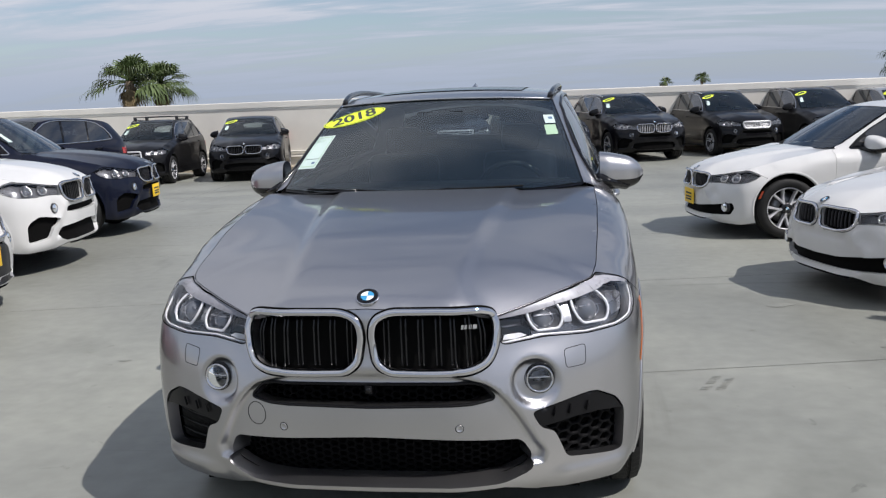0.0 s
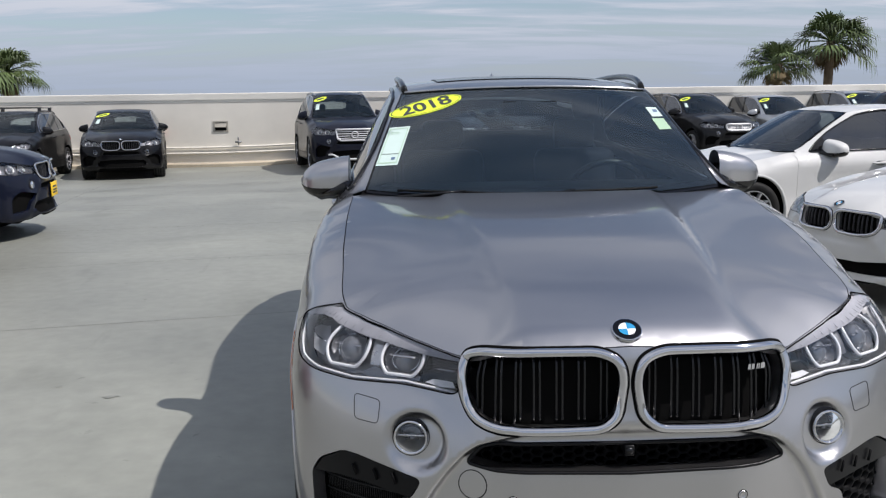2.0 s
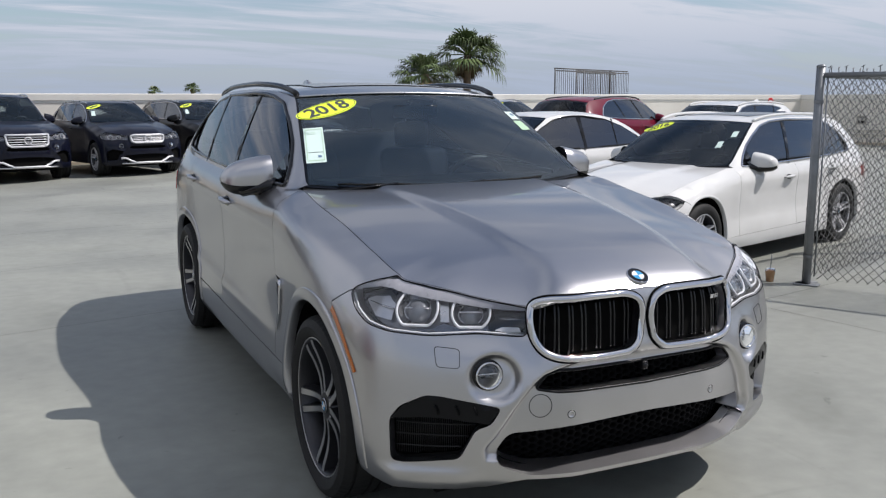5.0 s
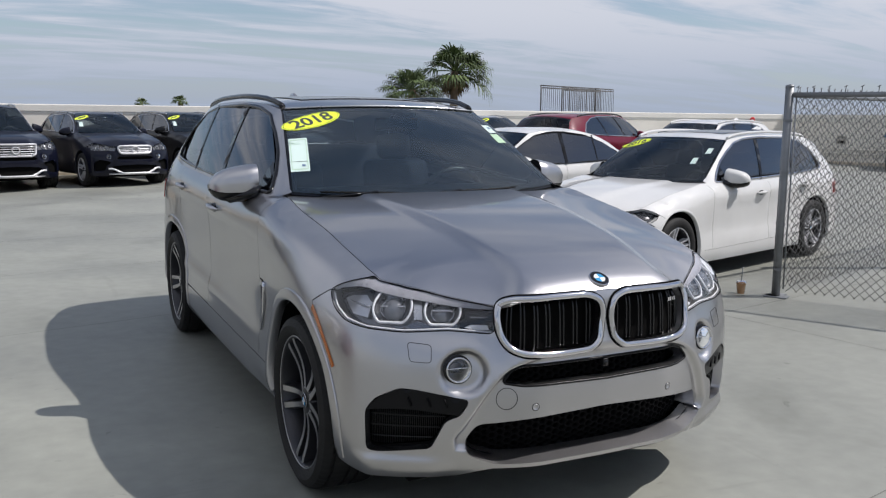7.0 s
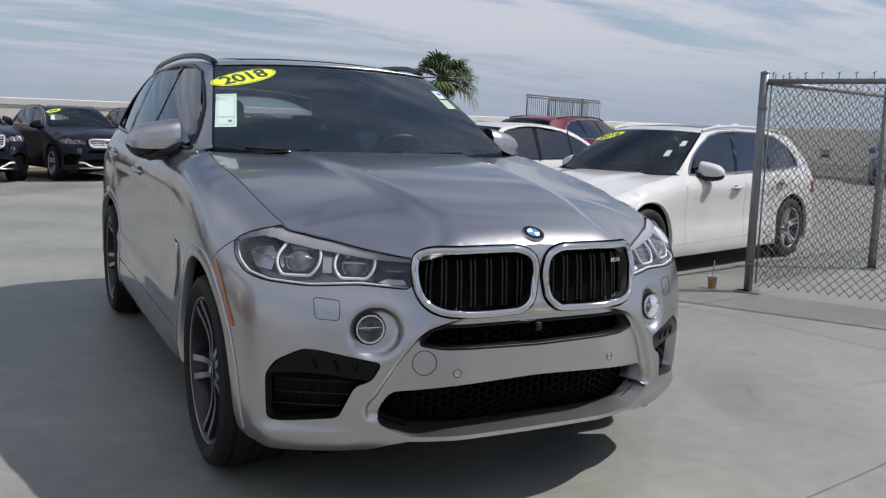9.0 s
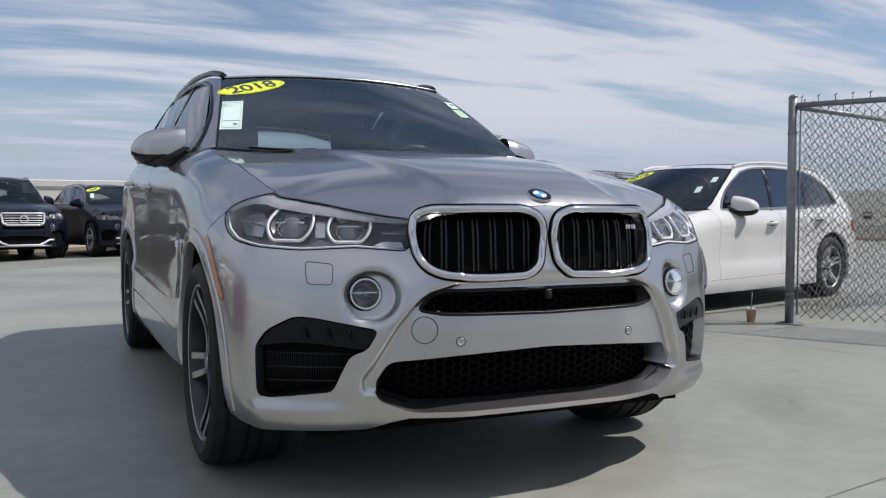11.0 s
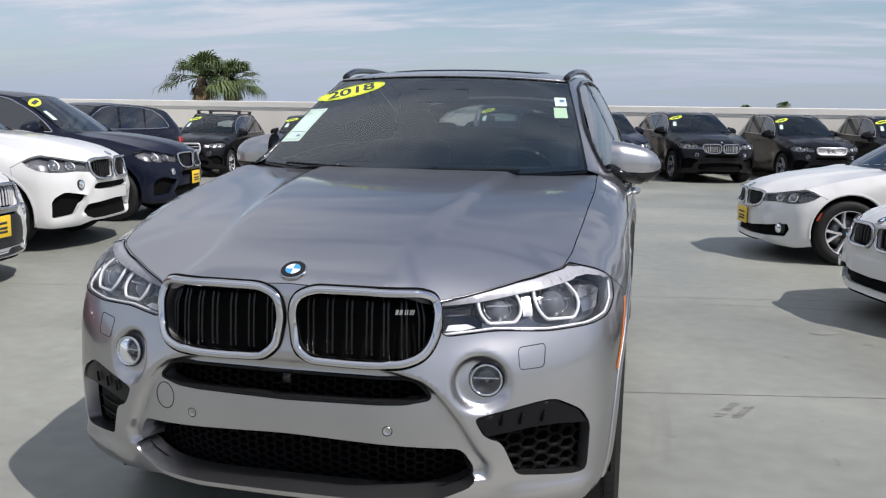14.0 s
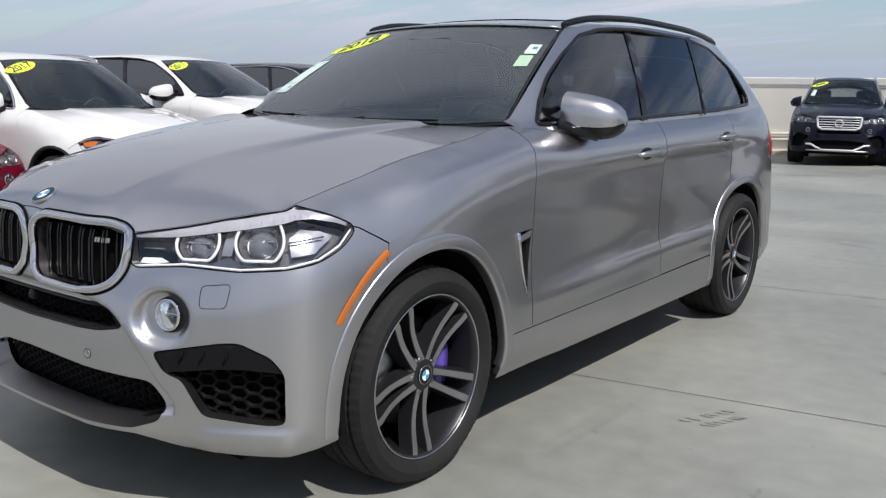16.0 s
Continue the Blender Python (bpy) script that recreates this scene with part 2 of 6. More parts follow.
def turned(profile, n, axis="x", closed=False):
    """A lathe: profile rows of (along the axis, radius)."""
    rows = []
    for a in np.linspace(0, 2 * np.pi, n, endpoint=False):
        for t, r in profile:
            rows.append((t, r * np.cos(a), r * np.sin(a)) if axis == "x" else (r * np.cos(a), r * np.sin(a), t))
    k = len(profile)
    faces = []
    for i in range(n):
        j = (i + 1) % n
        for m in range(k if closed else k - 1):
            q = (m + 1) % k
            faces.append((i * k + m, i * k + q, j * k + q, j * k + m))
    return np.array(rows), faces


def tube(points, radius, n=8, closed=False, flat=1.0, up=(0, 0, 1)):
    """A rounded bar along points; radius may change along it."""
    p = np.asarray(points, float)
    r = np.broadcast_to(np.asarray(radius, float), (len(p),))
    t = (np.roll(p, -1, 0) - np.roll(p, 1, 0)) if closed else np.gradient(p, axis=0)
    t /= np.linalg.norm(t, axis=1)[:, None] + 1e-12
    up = np.broadcast_to(np.asarray(up, float), p.shape)
    a = np.cross(t, up)
    bad = np.linalg.norm(a, axis=1) < 1e-3
    a[bad] = np.cross(t[bad], (1.0, 0.02, 0))
    a /= np.linalg.norm(a, axis=1)[:, None] + 1e-12
    b = np.cross(a, t)
    ang = np.linspace(0, 2 * np.pi, n, endpoint=False)
    v = (p[:, None] + r[:, None, None] * (np.cos(ang)[None, :, None] * a[:, None] + flat * np.sin(ang)[None, :, None] * b[:, None])).reshape(-1, 3)
    faces = []
    m = len(p)
    for i in range(m if closed else m - 1):
        j = (i + 1) % m
        for k in range(n):
            q = (k + 1) % n
            faces.append((i * n + k, i * n + q, j * n + q, j * n + k))
    if not closed:
        faces += [tuple(range(n))[::-1], tuple((m - 1) * n + k for k in range(n))]
    return v, faces


def inside(poly, pts):
    poly, pts = np.asarray(poly, float), np.asarray(pts, float)
    x, y = pts[:, 0], pts[:, 1]
    hit = np.zeros(len(pts), bool)
    for (x0, y0), (x1, y1) in zip(poly, np.roll(poly, -1, 0)):
        if y0 != y1:
            hit ^= ((y0 > y) != (y1 > y)) & (x < (x1 - x0) * (y - y0) / (y1 - y0) + x0)
    return hit


def dense(poly, step, closed=True):
    p = np.asarray(poly, float)
    q = np.roll(p, -1, 0) if closed else p[1:]
    out = []
    for a, b in zip(p, q):
        k = max(1, int(np.ceil(np.linalg.norm(b - a) / step)))
        out += [a + (b - a) * i / k for i in range(k)]
    return np.array(out if closed else out + [p[-1]])


def rounded(poly, r, n=5):
    """The polygon with its corners rounded; r may be one radius or one for each corner."""
    p = np.asarray(poly, float)
    rs = np.broadcast_to(r, (len(p),))
    out = []
    for i in range(len(p)):
        a, b, c = p[i - 1], p[i], p[(i + 1) % len(p)]
        k = min(rs[i], np.linalg.norm(a - b) * 0.48, np.linalg.norm(c - b) * 0.48)
        if k < 1e-5:
            out.append(b)
            continue
        u, w = b + (a - b) / np.linalg.norm(a - b) * k, b + (c - b) / np.linalg.norm(c - b) * k
        for t in np.linspace(0, 1, n):
            out.append((1 - t) ** 2 * u + 2 * t * (1 - t) * b + t * t * w)
    return np.array(out)


def grown(poly, d):
    """The polygon moved outwards by d (minus: inwards)."""
    p = np.asarray(poly, float)
    area = np.sum(p[:, 0] * np.roll(p[:, 1], -1) - np.roll(p[:, 0], -1) * p[:, 1])
    t = np.roll(p, -1, 0) - np.roll(p, 1, 0)
    t /= np.linalg.norm(t, axis=1)[:, None] + 1e-12
    return p + np.stack([t[:, 1], -t[:, 0]], 1) * d * np.sign(area)


def normals(fn, uv, e=2e-3):
    u, v = uv[:, 0], uv[:, 1]
    n = np.cross(fn(u + e, v) - fn(u - e, v), fn(u, v + e) - fn(u, v - e))
    return n / (np.linalg.norm(n, axis=1)[:, None] + 1e-12)


def sheet(fn, outer, holes=(), step=0.04, lip=0.0, hole_lip=None, sign=1, off=0.0, extra=None, flat_lip=False, ramp=None):
    """A skin on the surface fn(u, v) inside outer and outside holes, with its edges turned in by lip."""
    outer = dense(outer, step)
    holes = [dense(h, step) for h in holes]
    lo, hi = outer.min(0), outer.max(0)
    gx, gy = np.meshgrid(np.arange(lo[0] + step / 2, hi[0], step), np.arange(lo[1] + step / 2, hi[1], step))
    gx = gx + (np.arange(gx.shape[0]) % 2)[:, None] * step / 2
    grid = np.stack([gx.ravel(), gy.ravel()], 1)
    rim = np.vstack([outer, *holes])
    keep = inside(outer, grid)
    for h in holes:
        keep &= ~inside(h, grid)
    grid = grid[keep]
    if len(grid):
        near = np.min(np.linalg.norm(grid[:, None] - rim[None], axis=2), axis=1) if len(grid) * len(rim) < 2e7 else np.full(len(grid), 9.0)
        grid = grid[near > 0.45 * step]
    if extra is not None:
        ex = np.asarray(extra, float)
        ok = inside(outer, ex)
        for h in holes:
            ok &= ~inside(h, ex)
        ex = ex[ok]
        ex = ex[np.min(np.linalg.norm(ex[:, None] - rim[None], axis=2), axis=1) > 0.35 * step]
        near = np.concatenate([np.min(np.linalg.norm(g[:, None] - ex[None], axis=2), axis=1) for g in np.array_split(grid, 20)])
        grid = np.vstack([ex, grid[near > 0.6 * step]])
    pts, edges, n = [Vector(p) for p in np.vstack([rim, grid])], [], 0
    for loop in (outer, *holes):
        edges += [(n + i, n + (i + 1) % len(loop)) for i in range(len(loop))]
        n += len(loop)
    vs, _, tris, *_ = delaunay_2d_cdt(pts, edges, [], 0, 1e-6)
    uv = np.array([v[:] for v in vs])
    tris = np.array([t for t in tris if len(t) == 3])
    mid = uv[tris].mean(1)
    ok = inside(outer, mid)
    for h in holes:
        ok &= ~inside(h, mid)
    tris = tris[ok]
    group = np.arange(len(uv))
    for _ in range(60):
        low = group[tris].min(1)
        then = group.copy()
        np.minimum.at(then, tris.ravel(), np.repeat(low, 3))
        then = then[then]
        if (then == group).all():
            break
        group = then
    ids, count = np.unique(group[tris[:, 0]], return_counts=True)
    tris = tris[np.isin(group[tris[:, 0]], ids[count > 0.04 * len(tris)])]
    used = np.unique(tris)
    index = np.full(len(uv), -1)
    index[used] = np.arange(len(used))
    uv, tris = uv[used], index[tris]
    v = fn(uv[:, 0], uv[:, 1])
    if off:
        v = v + normals(fn, uv) * off * sign
    if sign < 0:
        tris = tris[:, ::-1]
    geos = [(v, [tuple(t) for t in tris])]
    loops = ([(outer, lip)] if lip else []) + [(h, hole_lip[i] if isinstance(hole_lip, list) else hole_lip if hole_lip is not None else lip) for i, h in enumerate(holes) if (hole_lip or lip)]
    for n, (loop, d) in enumerate(loops):
        if n or not lip:
            loop = loop[inside(grown(outer, 1e-4), loop)]
        else:
            free = np.ones(len(loop), bool)
            for q in holes:
                free &= ~inside(grown(q, -1e-3), loop)
            loop = loop[free]
        if len(loop) < 3:
            continue
        a = fn(loop[:, 0], loop[:, 1])
        nn = normals(fn, loop, 2e-3 if d < .03 else .014) * sign
        a = a + nn * off
        if flat_lip and n:
            nn = nn * (1, 1, 0) + (0, 0, 1e-6)
            nn /= np.linalg.norm(nn, axis=1)[:, None]
        b = a - nn * d
        if ramp and n == ramp[0] + bool(lip):
            low_z, mid_z = a[:, 2].min(), a[:, 2].mean()
            b[:, 2] += ramp[1] * np.clip((mid_z - a[:, 2]) / (mid_z - low_z), 0, 1)
        k = len(loop)
        span = np.linalg.norm(np.roll(a, -1, 0) - a, axis=1)
        quads = [(i, (i + 1) % k, k + (i + 1) % k, k + i) for i in range(k) if span[i] < 1.9 * step + 0.012]
        geos.append((np.vstack([a, b]), quads))
    return both(*geos)


def loft(rows, closed=False):
    """A skin over rows of equally many points."""
    r = np.asarray(rows, float)
    m, k = r.shape[:2]
    faces = []
    for i in range(m - 1):
        for j in range(k if closed else k - 1):
            q = (j + 1) % k
            faces.append((i * k + j, i * k + q, (i + 1) * k + q, (i + 1) * k + j))
    return r.reshape(-1, 3), faces


def ring(c, r, n=24, flat_from=None):
    """A circle as a polygon, with its lower part cut flat where flat_from is given."""
    a = np.linspace(0, 2 * np.pi, n, endpoint=False)
    p = np.stack([c[0] + r * np.cos(a), c[1] + r * np.sin(a)], 1)
    if flat_from is not None:
        p[:, 1] = np.maximum(p[:, 1], c[1] - r * flat_from)
    return p

# ---- materials ----
def mat(name, base, rough=0.5, metal=0.0, vary=0.12, scale=6.0, fine=120.0, bump=0.0, coat=0.0, rvary=0.1, spec=0.5, glow=None, stretch=(1, 1, 1), edge=(1, 1, 1)):
    """A procedural surface: base colour broken up at two scales, uneven gloss and fine relief."""
    m = bpy.data.materials.new(name)
    m.use_nodes = True
    nt = m.node_tree
    b = nt.nodes["Principled BSDF"]
    co = nt.nodes.new("ShaderNodeTexCoord")
    mp = nt.nodes.new("ShaderNodeMapping")
    mp.inputs["Scale"].default_value = stretch
    nt.links.new(co.outputs["Object"], mp.inputs[0])
    n1, n2 = nt.nodes.new("ShaderNodeTexNoise"), nt.nodes.new("ShaderNodeTexNoise")
    n1.inputs["Scale"].default_value, n1.inputs["Detail"].default_value = scale, 5
    n2.inputs["Scale"].default_value, n2.inputs["Detail"].default_value = fine, 3
    for n in (n1, n2):
        nt.links.new(mp.outputs[0], n.inputs["Vector"])
    add = nt.nodes.new("ShaderNodeMath")
    add.operation = "ADD"
    half = nt.nodes.new("ShaderNodeMath")
    half.operation, half.inputs[1].default_value = "MULTIPLY", 0.5
    nt.links.new(n2.outputs["Fac"], half.inputs[0])
    nt.links.new(n1.outputs["Fac"], add.inputs[0])
    nt.links.new(half.outputs[0], add.inputs[1])
    mr = nt.nodes.new("ShaderNodeMapRange")
    mr.inputs["From Min"].default_value, mr.inputs["From Max"].default_value = 0.5, 1.0
    nt.links.new(add.outputs[0], mr.inputs["Value"])
    mix = nt.nodes.new("ShaderNodeMix")
    mix.data_type = "RGBA"
    lo, hi = [max(0, c * (1 - vary)) for c in base], [min(1, c * (1 + vary)) for c in base]
    mix.inputs["A"].default_value, mix.inputs["B"].default_value = (*lo, 1), (*hi, 1)
    nt.links.new(mr.outputs[0], mix.inputs["Factor"])
    nt.links.new(mix.outputs["Result"], b.inputs["Base Color"])
    rr = nt.nodes.new("ShaderNodeMapRange")
    rr.inputs["To Min"].default_value, rr.inputs["To Max"].default_value = max(0.01, rough * (1 - rvary)), min(1, rough * (1 + rvary))
    nt.links.new(n1.outputs["Fac"], rr.inputs["Value"])
    nt.links.new(rr.outputs[0], b.inputs["Roughness"])
    b.inputs["Metallic"].default_value = metal
    b.inputs["Specular IOR Level"].default_value = spec
    b.inputs["Specular Tint"].default_value = (*edge, 1)
    b.inputs["Coat Weight"].default_value, b.inputs["Coat Roughness"].default_value = coat, 0.06 if metal == 1.0 else 0.03
    b.inputs["Coat IOR"].default_value = 1.55 if metal == 1.0 else 1.45
    if bump:
        bp = nt.nodes.new("ShaderNodeBump")
        bp.inputs["Strength"].default_value, bp.inputs["Distance"].default_value = bump, 0.004
        nt.links.new(n2.outputs["Fac"], bp.inputs["Height"])
        nt.links.new(bp.outputs[0], b.inputs["Normal"])
    if glow:
        b.inputs["Emission Color"].default_value, b.inputs["Emission Strength"].default_value = (*base, 1), glow
    return m


def glass(name, tint, gloss=1.45, haze=0.0):
    """Thin tinted sheet glass: lets tinted light through and mirrors at grazing angles."""
    m = bpy.data.materials.new(name)
    m.use_nodes = True
    nt = m.node_tree
    nt.nodes.clear()
    out = nt.nodes.new("ShaderNodeOutputMaterial")
    tr, gl, mx, fr = (nt.nodes.new("ShaderNode" + n) for n in ("BsdfTransparent", "BsdfGlossy", "MixShader", "Fresnel"))
    tr.inputs[0].default_value = (*tint, 1)
    gl.inputs["Roughness"].default_value = 0.015
    gl.inputs["Color"].default_value = (0.95, 0.97, 1, 1)
    fr.inputs["IOR"].default_value = gloss
    nt.links.new(fr.outputs[0], mx.inputs[0])
    body = tr
    # teal diffuse share lightens the screen, standing in for sky glare and lit cabin
    if haze:
        df, m2 = nt.nodes.new("ShaderNodeBsdfDiffuse"), nt.nodes.new("ShaderNodeMixShader")
        df.inputs[0].default_value = (0.24, 0.37, 0.41, 1)
        m2.inputs[0].default_value = haze
        nt.links.new(tr.outputs[0], m2.inputs[1])
        nt.links.new(df.outputs[0], m2.inputs[2])
        body = m2
    nt.links.new(body.outputs[0], mx.inputs[1])
    nt.links.new(gl.outputs[0], mx.inputs[2])
    nt.links.new(mx.outputs[0], out.inputs["Surface"])
    return m


def paint(name, base, metal=0.0, rough=0.4):
    return mat(name, base, rough, metal, vary=0.04, scale=3, fine=900, coat=1.0 if metal or base[0] > .3 else 0.5, rvary=0.06, bump=0.012 if metal else 0.0, spec=0.5 if metal else 0.1, edge=(.5, .5, .51) if metal else (1, 1, 1))


GREY = paint("grey_metallic_paint", (0.47, 0.465, 0.478), 1.0, 0.33)
WHITE = paint("white_paint", (0.60, 0.60, 0.59))
NAVY = paint("navy_paint", (0.004, 0.006, 0.016), 0.0, 0.4)
BLACK = paint("black_paint", (0.003, 0.003, 0.004), 0.0, 0.4)
DARKBLUE = paint("dark_blue_paint", (0.004, 0.005, 0.013), 0.0, 0.4)
CHARCOAL = paint("charcoal_paint", (0.008, 0.008, 0.009), 0.0, 0.4)
BROWNGREY = paint("warm_dark_paint", (0.05, 0.045, 0.04), 0.5, 0.35)
RED = paint("red_paint", (0.12, 0.003, 0.017), 0.0, 0.4)
SILVERP = paint("silver_paint", (0.5, 0.51, 0.52), 0.7, 0.35)
BLUEP = paint("blue_paint", (0.06, 0.12, 0.25), 0.3, 0.35)
PLASTIC = mat("black_plastic", (0.012, 0.012, 0.013), 0.45, vary=0.2, fine=400, bump=0.1)
GLOSSBLACK = mat("gloss_black", (0.004, 0.004, 0.005), 0.14, vary=0.1, spec=0.4)
SLATBLACK = mat("grille_slat_black", (0.004, 0.004, 0.005), 0.2, vary=0.1, spec=0.45)
# stands in for shade in openings and seams; also black liners and seals
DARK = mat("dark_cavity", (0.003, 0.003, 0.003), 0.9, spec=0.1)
RUBBER = mat("tyre_rubber", (0.010, 0.010, 0.010), 0.7, vary=0.3, scale=14, fine=260, bump=0.25, spec=0.35)
CHROME = mat("chrome", (0.60, 0.60, 0.62), 0.05, 1.0, vary=0.04)
SATIN = mat("machined_alloy", (0.55, 0.55, 0.56), 0.28, 1.0, vary=0.08, fine=300)
SPOKEFACE = mat("machined_spoke", (0.42, 0.42, 0.43), 0.3, 1.0, vary=0.12, fine=300)
GUNMETAL = mat("dark_alloy", (0.05, 0.05, 0.055), 0.35, 0.8, vary=0.1)
STEEL = mat("brake_steel", (0.25, 0.25, 0.25), 0.4, 1.0, vary=0.2)
CALIPER = mat("violet_caliper", (0.10, 0.06, 0.35), 0.35, coat=0.4)
LEATHER = mat("black_leather", (0.06, 0.058, 0.055), 0.55, vary=0.2, fine=300, bump=0.2)
LINING = mat("roof_lining", (0.25, 0.24, 0.22), 0.9)
WINDSCREEN = glass("windscreen_glass", (0.78, 0.89, 0.90), 1.95, 0.030)
DARKSCREEN = glass("dark_windscreen_glass", (0.66, 0.76, 0.77), 1.65, 0.015)
TINTED = glass("tinted_side_glass", (0.05, 0.055, 0.07), 2.2, 0.0)
PRIVACY = glass("privacy_side_glass", (0.12, 0.14, 0.185), 1.8, 0.0)
LENS = glass("headlight_lens", (0.92, 0.93, 0.95), 1.55)
LAMPGREY = mat("headlight_bezel", (0.22, 0.22, 0.23), 0.22, 0.85, vary=0.15)
LAMPSILVER = mat("headlight_silver_bezel", (0.20, 0.20, 0.21), 0.28, 0.6, vary=0.10, scale=25)
FROST = mat("frosted_light_strip", (0.36, 0.36, 0.39), 0.35, 0.0, vary=0.12, scale=40)
ALLOY = mat("silver_wheel_paint", (0.58, 0.58, 0.60), 0.35, 0.25, vary=0.06)
LEDWHITE = mat("lamp_light_pipe", (0.80, 0.81, 0.84), 0.2, 0.0, vary=0.05)
AMBER = mat("amber_marker", (0.42, 0.11, 0.008), 0.25, coat=0.6, vary=0.06)
REDMARK = mat("unlit_red_amber_marker", (0.30, 0.05, 0.02), 0.25, coat=0.6, vary=0.06)
LAMPDARK = mat("headlight_dark_bezel", (0.045, 0.045, 0.05), 0.25, 0.2, vary=0.15)
TAILRED = mat("tail_lamp_red", (0.35, 0.01, 0.012), 0.2, coat=0.6, vary=0.1)
PAPER = mat("paper", (0.52, 0.64, 0.60), 0.7, vary=0.04)
INK = mat("ink", (0.04, 0.05, 0.05), 0.7)
PALEGREEN = mat("pale_green_sticker", (0.36, 0.52, 0.36), 0.6, vary=0.05)
YELLOW = mat("fluorescent_yellow_sticker", (0.78, 0.92, 0.05), 0.45, vary=0.04)
PLATE = mat("yellow_dealer_plate", (0.80, 0.52, 0.02), 0.45, vary=0.06)
EMBLUE = mat("emblem_blue", (0.03, 0.27, 0.52), 0.2, coat=1)
EMWHITE = mat("emblem_white", (0.80, 0.80, 0.80), 0.2, coat=1)
REARGLASS = glass("rear_window_glass", (0.62, 0.66, 0.67), 1.5)
LAMPGLASS = mat("projector_glass", (0.16, 0.17, 0.19), 0.06, 0.3, vary=0.1, coat=1.0)
WIPER = mat("wiper_black", (0.004, 0.004, 0.004), 0.6, spec=0.15)

# ---- cars ----
HY = (-0.885, 0.0, 0.62, 1.35, 2.93, 3.98)
HZ = (0.0, 0.25, 0.42, 0.92, 1.17, 1.675)
ROOFS = {
    "suv": [(1.2534, 1.603, 1.349, .604, 1.581), (1.6, 1.653, 1.65, .632, 1.618), (2.1, 1.672, 2.1, .655, 1.632), (2.6, 1.666, 2.6, .655, 1.626), (3.1, 1.645, 3.08, .635, 1.60),
            (3.5, 1.605, 3.40, .60, 1.55), (3.88, 1.22, 3.70, .74, 1.235)],
    "sedan": [(1.2534, 1.603, 1.349, .604, 1.581), (1.6, 1.653, 1.65, .632, 1.618), (2.1, 1.66, 2.1, .645, 1.62), (2.55, 1.615, 2.5, .63, 1.57), (2.9, 1.50, 2.85, .63, 1.45),
              (3.3, 1.32, 3.22, .66, 1.28), (3.88, 1.28, 3.72, .74, 1.24)],
}
DLOS = {
    "suv": [(.79, 1.172), (.90, 1.262), (1.05, 1.365), (1.22, 1.458), (1.42, 1.552), (1.6, 1.590), (1.75, 1.602), (1.95, 1.61), (2.55, 1.60), (2.85, 1.56), (3.08, 1.45), (3.2, 1.29), (3.17, 1.245), (2.6, 1.215), (1.7, 1.19)],
    "sedan": [(.79, 1.172), (.90, 1.262), (1.05, 1.365), (1.22, 1.458), (1.42, 1.552), (1.6, 1.590), (1.75, 1.602), (1.95, 1.60), (2.35, 1.55), (2.65, 1.45), (2.9, 1.32), (2.95, 1.26), (2.85, 1.225), (2.4, 1.205), (1.7, 1.19)],
}
HL = [(.468, .785), (.460, .882), (.60, .92), (.73, .94), (.90, .965), (1.0, .970), (1.08, .957), (1.15, .938), (1.217, .902), (1.15, .852), (1.06, .815), (.95, .797), (.81, .788), (.64, .797)]
KIDNEY = [(.452, .895), (.40, .912), (.083, .912), (.03, .89), (.018, .838), (.033, .742), (.075, .712), (.224, .707), (.36, .715), (.418, .738), (.452, .787), (.463, .85)]
INTAKE = [(.558, .557), (.66, .575), (.76, .592), (.815, .595), (.905, .552), (.943, .503), (.943, .350), (.90, .345), (.70, .368), (.645, .478), (.592, .497)]
UPPER = [(.437, .614), (.40, .655), (.36, .665), (-.36, .665), (-.40, .655), (-.437, .614), (-.36, .602), (0, .596), (.36, .602)]
LOWER = [(.535, .457), (.30, .476), (0, .487), (-.30, .476), (-.535, .457), (-.580, .39), (-.565, .343), (-.46, .307), (-.24, .305), (0, .306), (.24, .305), (.46, .307), (.565, .343), (.580, .39)]
wheel_sets = {}


def smoothstep(t):
    t = np.clip(t, 0, 1)
    return t * t * (3 - 2 * t)


def emblem_parts(parent, m, r):
    """A roundel: chrome rim, black band and blue and white quarters, in the plane z = 0 of the pose m."""
    part("emblem_rim", moved(turned([(0, 0.0), (.004, r * .98), (.0065, r * .94), (.006, r * .88)][::-1], 28, "z"), m), CHROME, parent)
    part("emblem_band", moved(turned([(.0062, r * .9), (.0066, 0.001)], 28, "z"), m), GLOSSBLACK, parent)
    for k, material in enumerate((EMBLUE, EMWHITE, EMBLUE, EMWHITE)):
        a = np.linspace(k * np.pi / 2, (k + 1) * np.pi / 2, 7)
        v = [(0, 0, .0078)] + [(r * .55 * np.cos(t), r * .55 * np.sin(t), .0074) for t in a]
        part("emblem_field", moved((np.array(v), [(0, i, i + 1) for i in range(1, 7)]), m), material, parent)


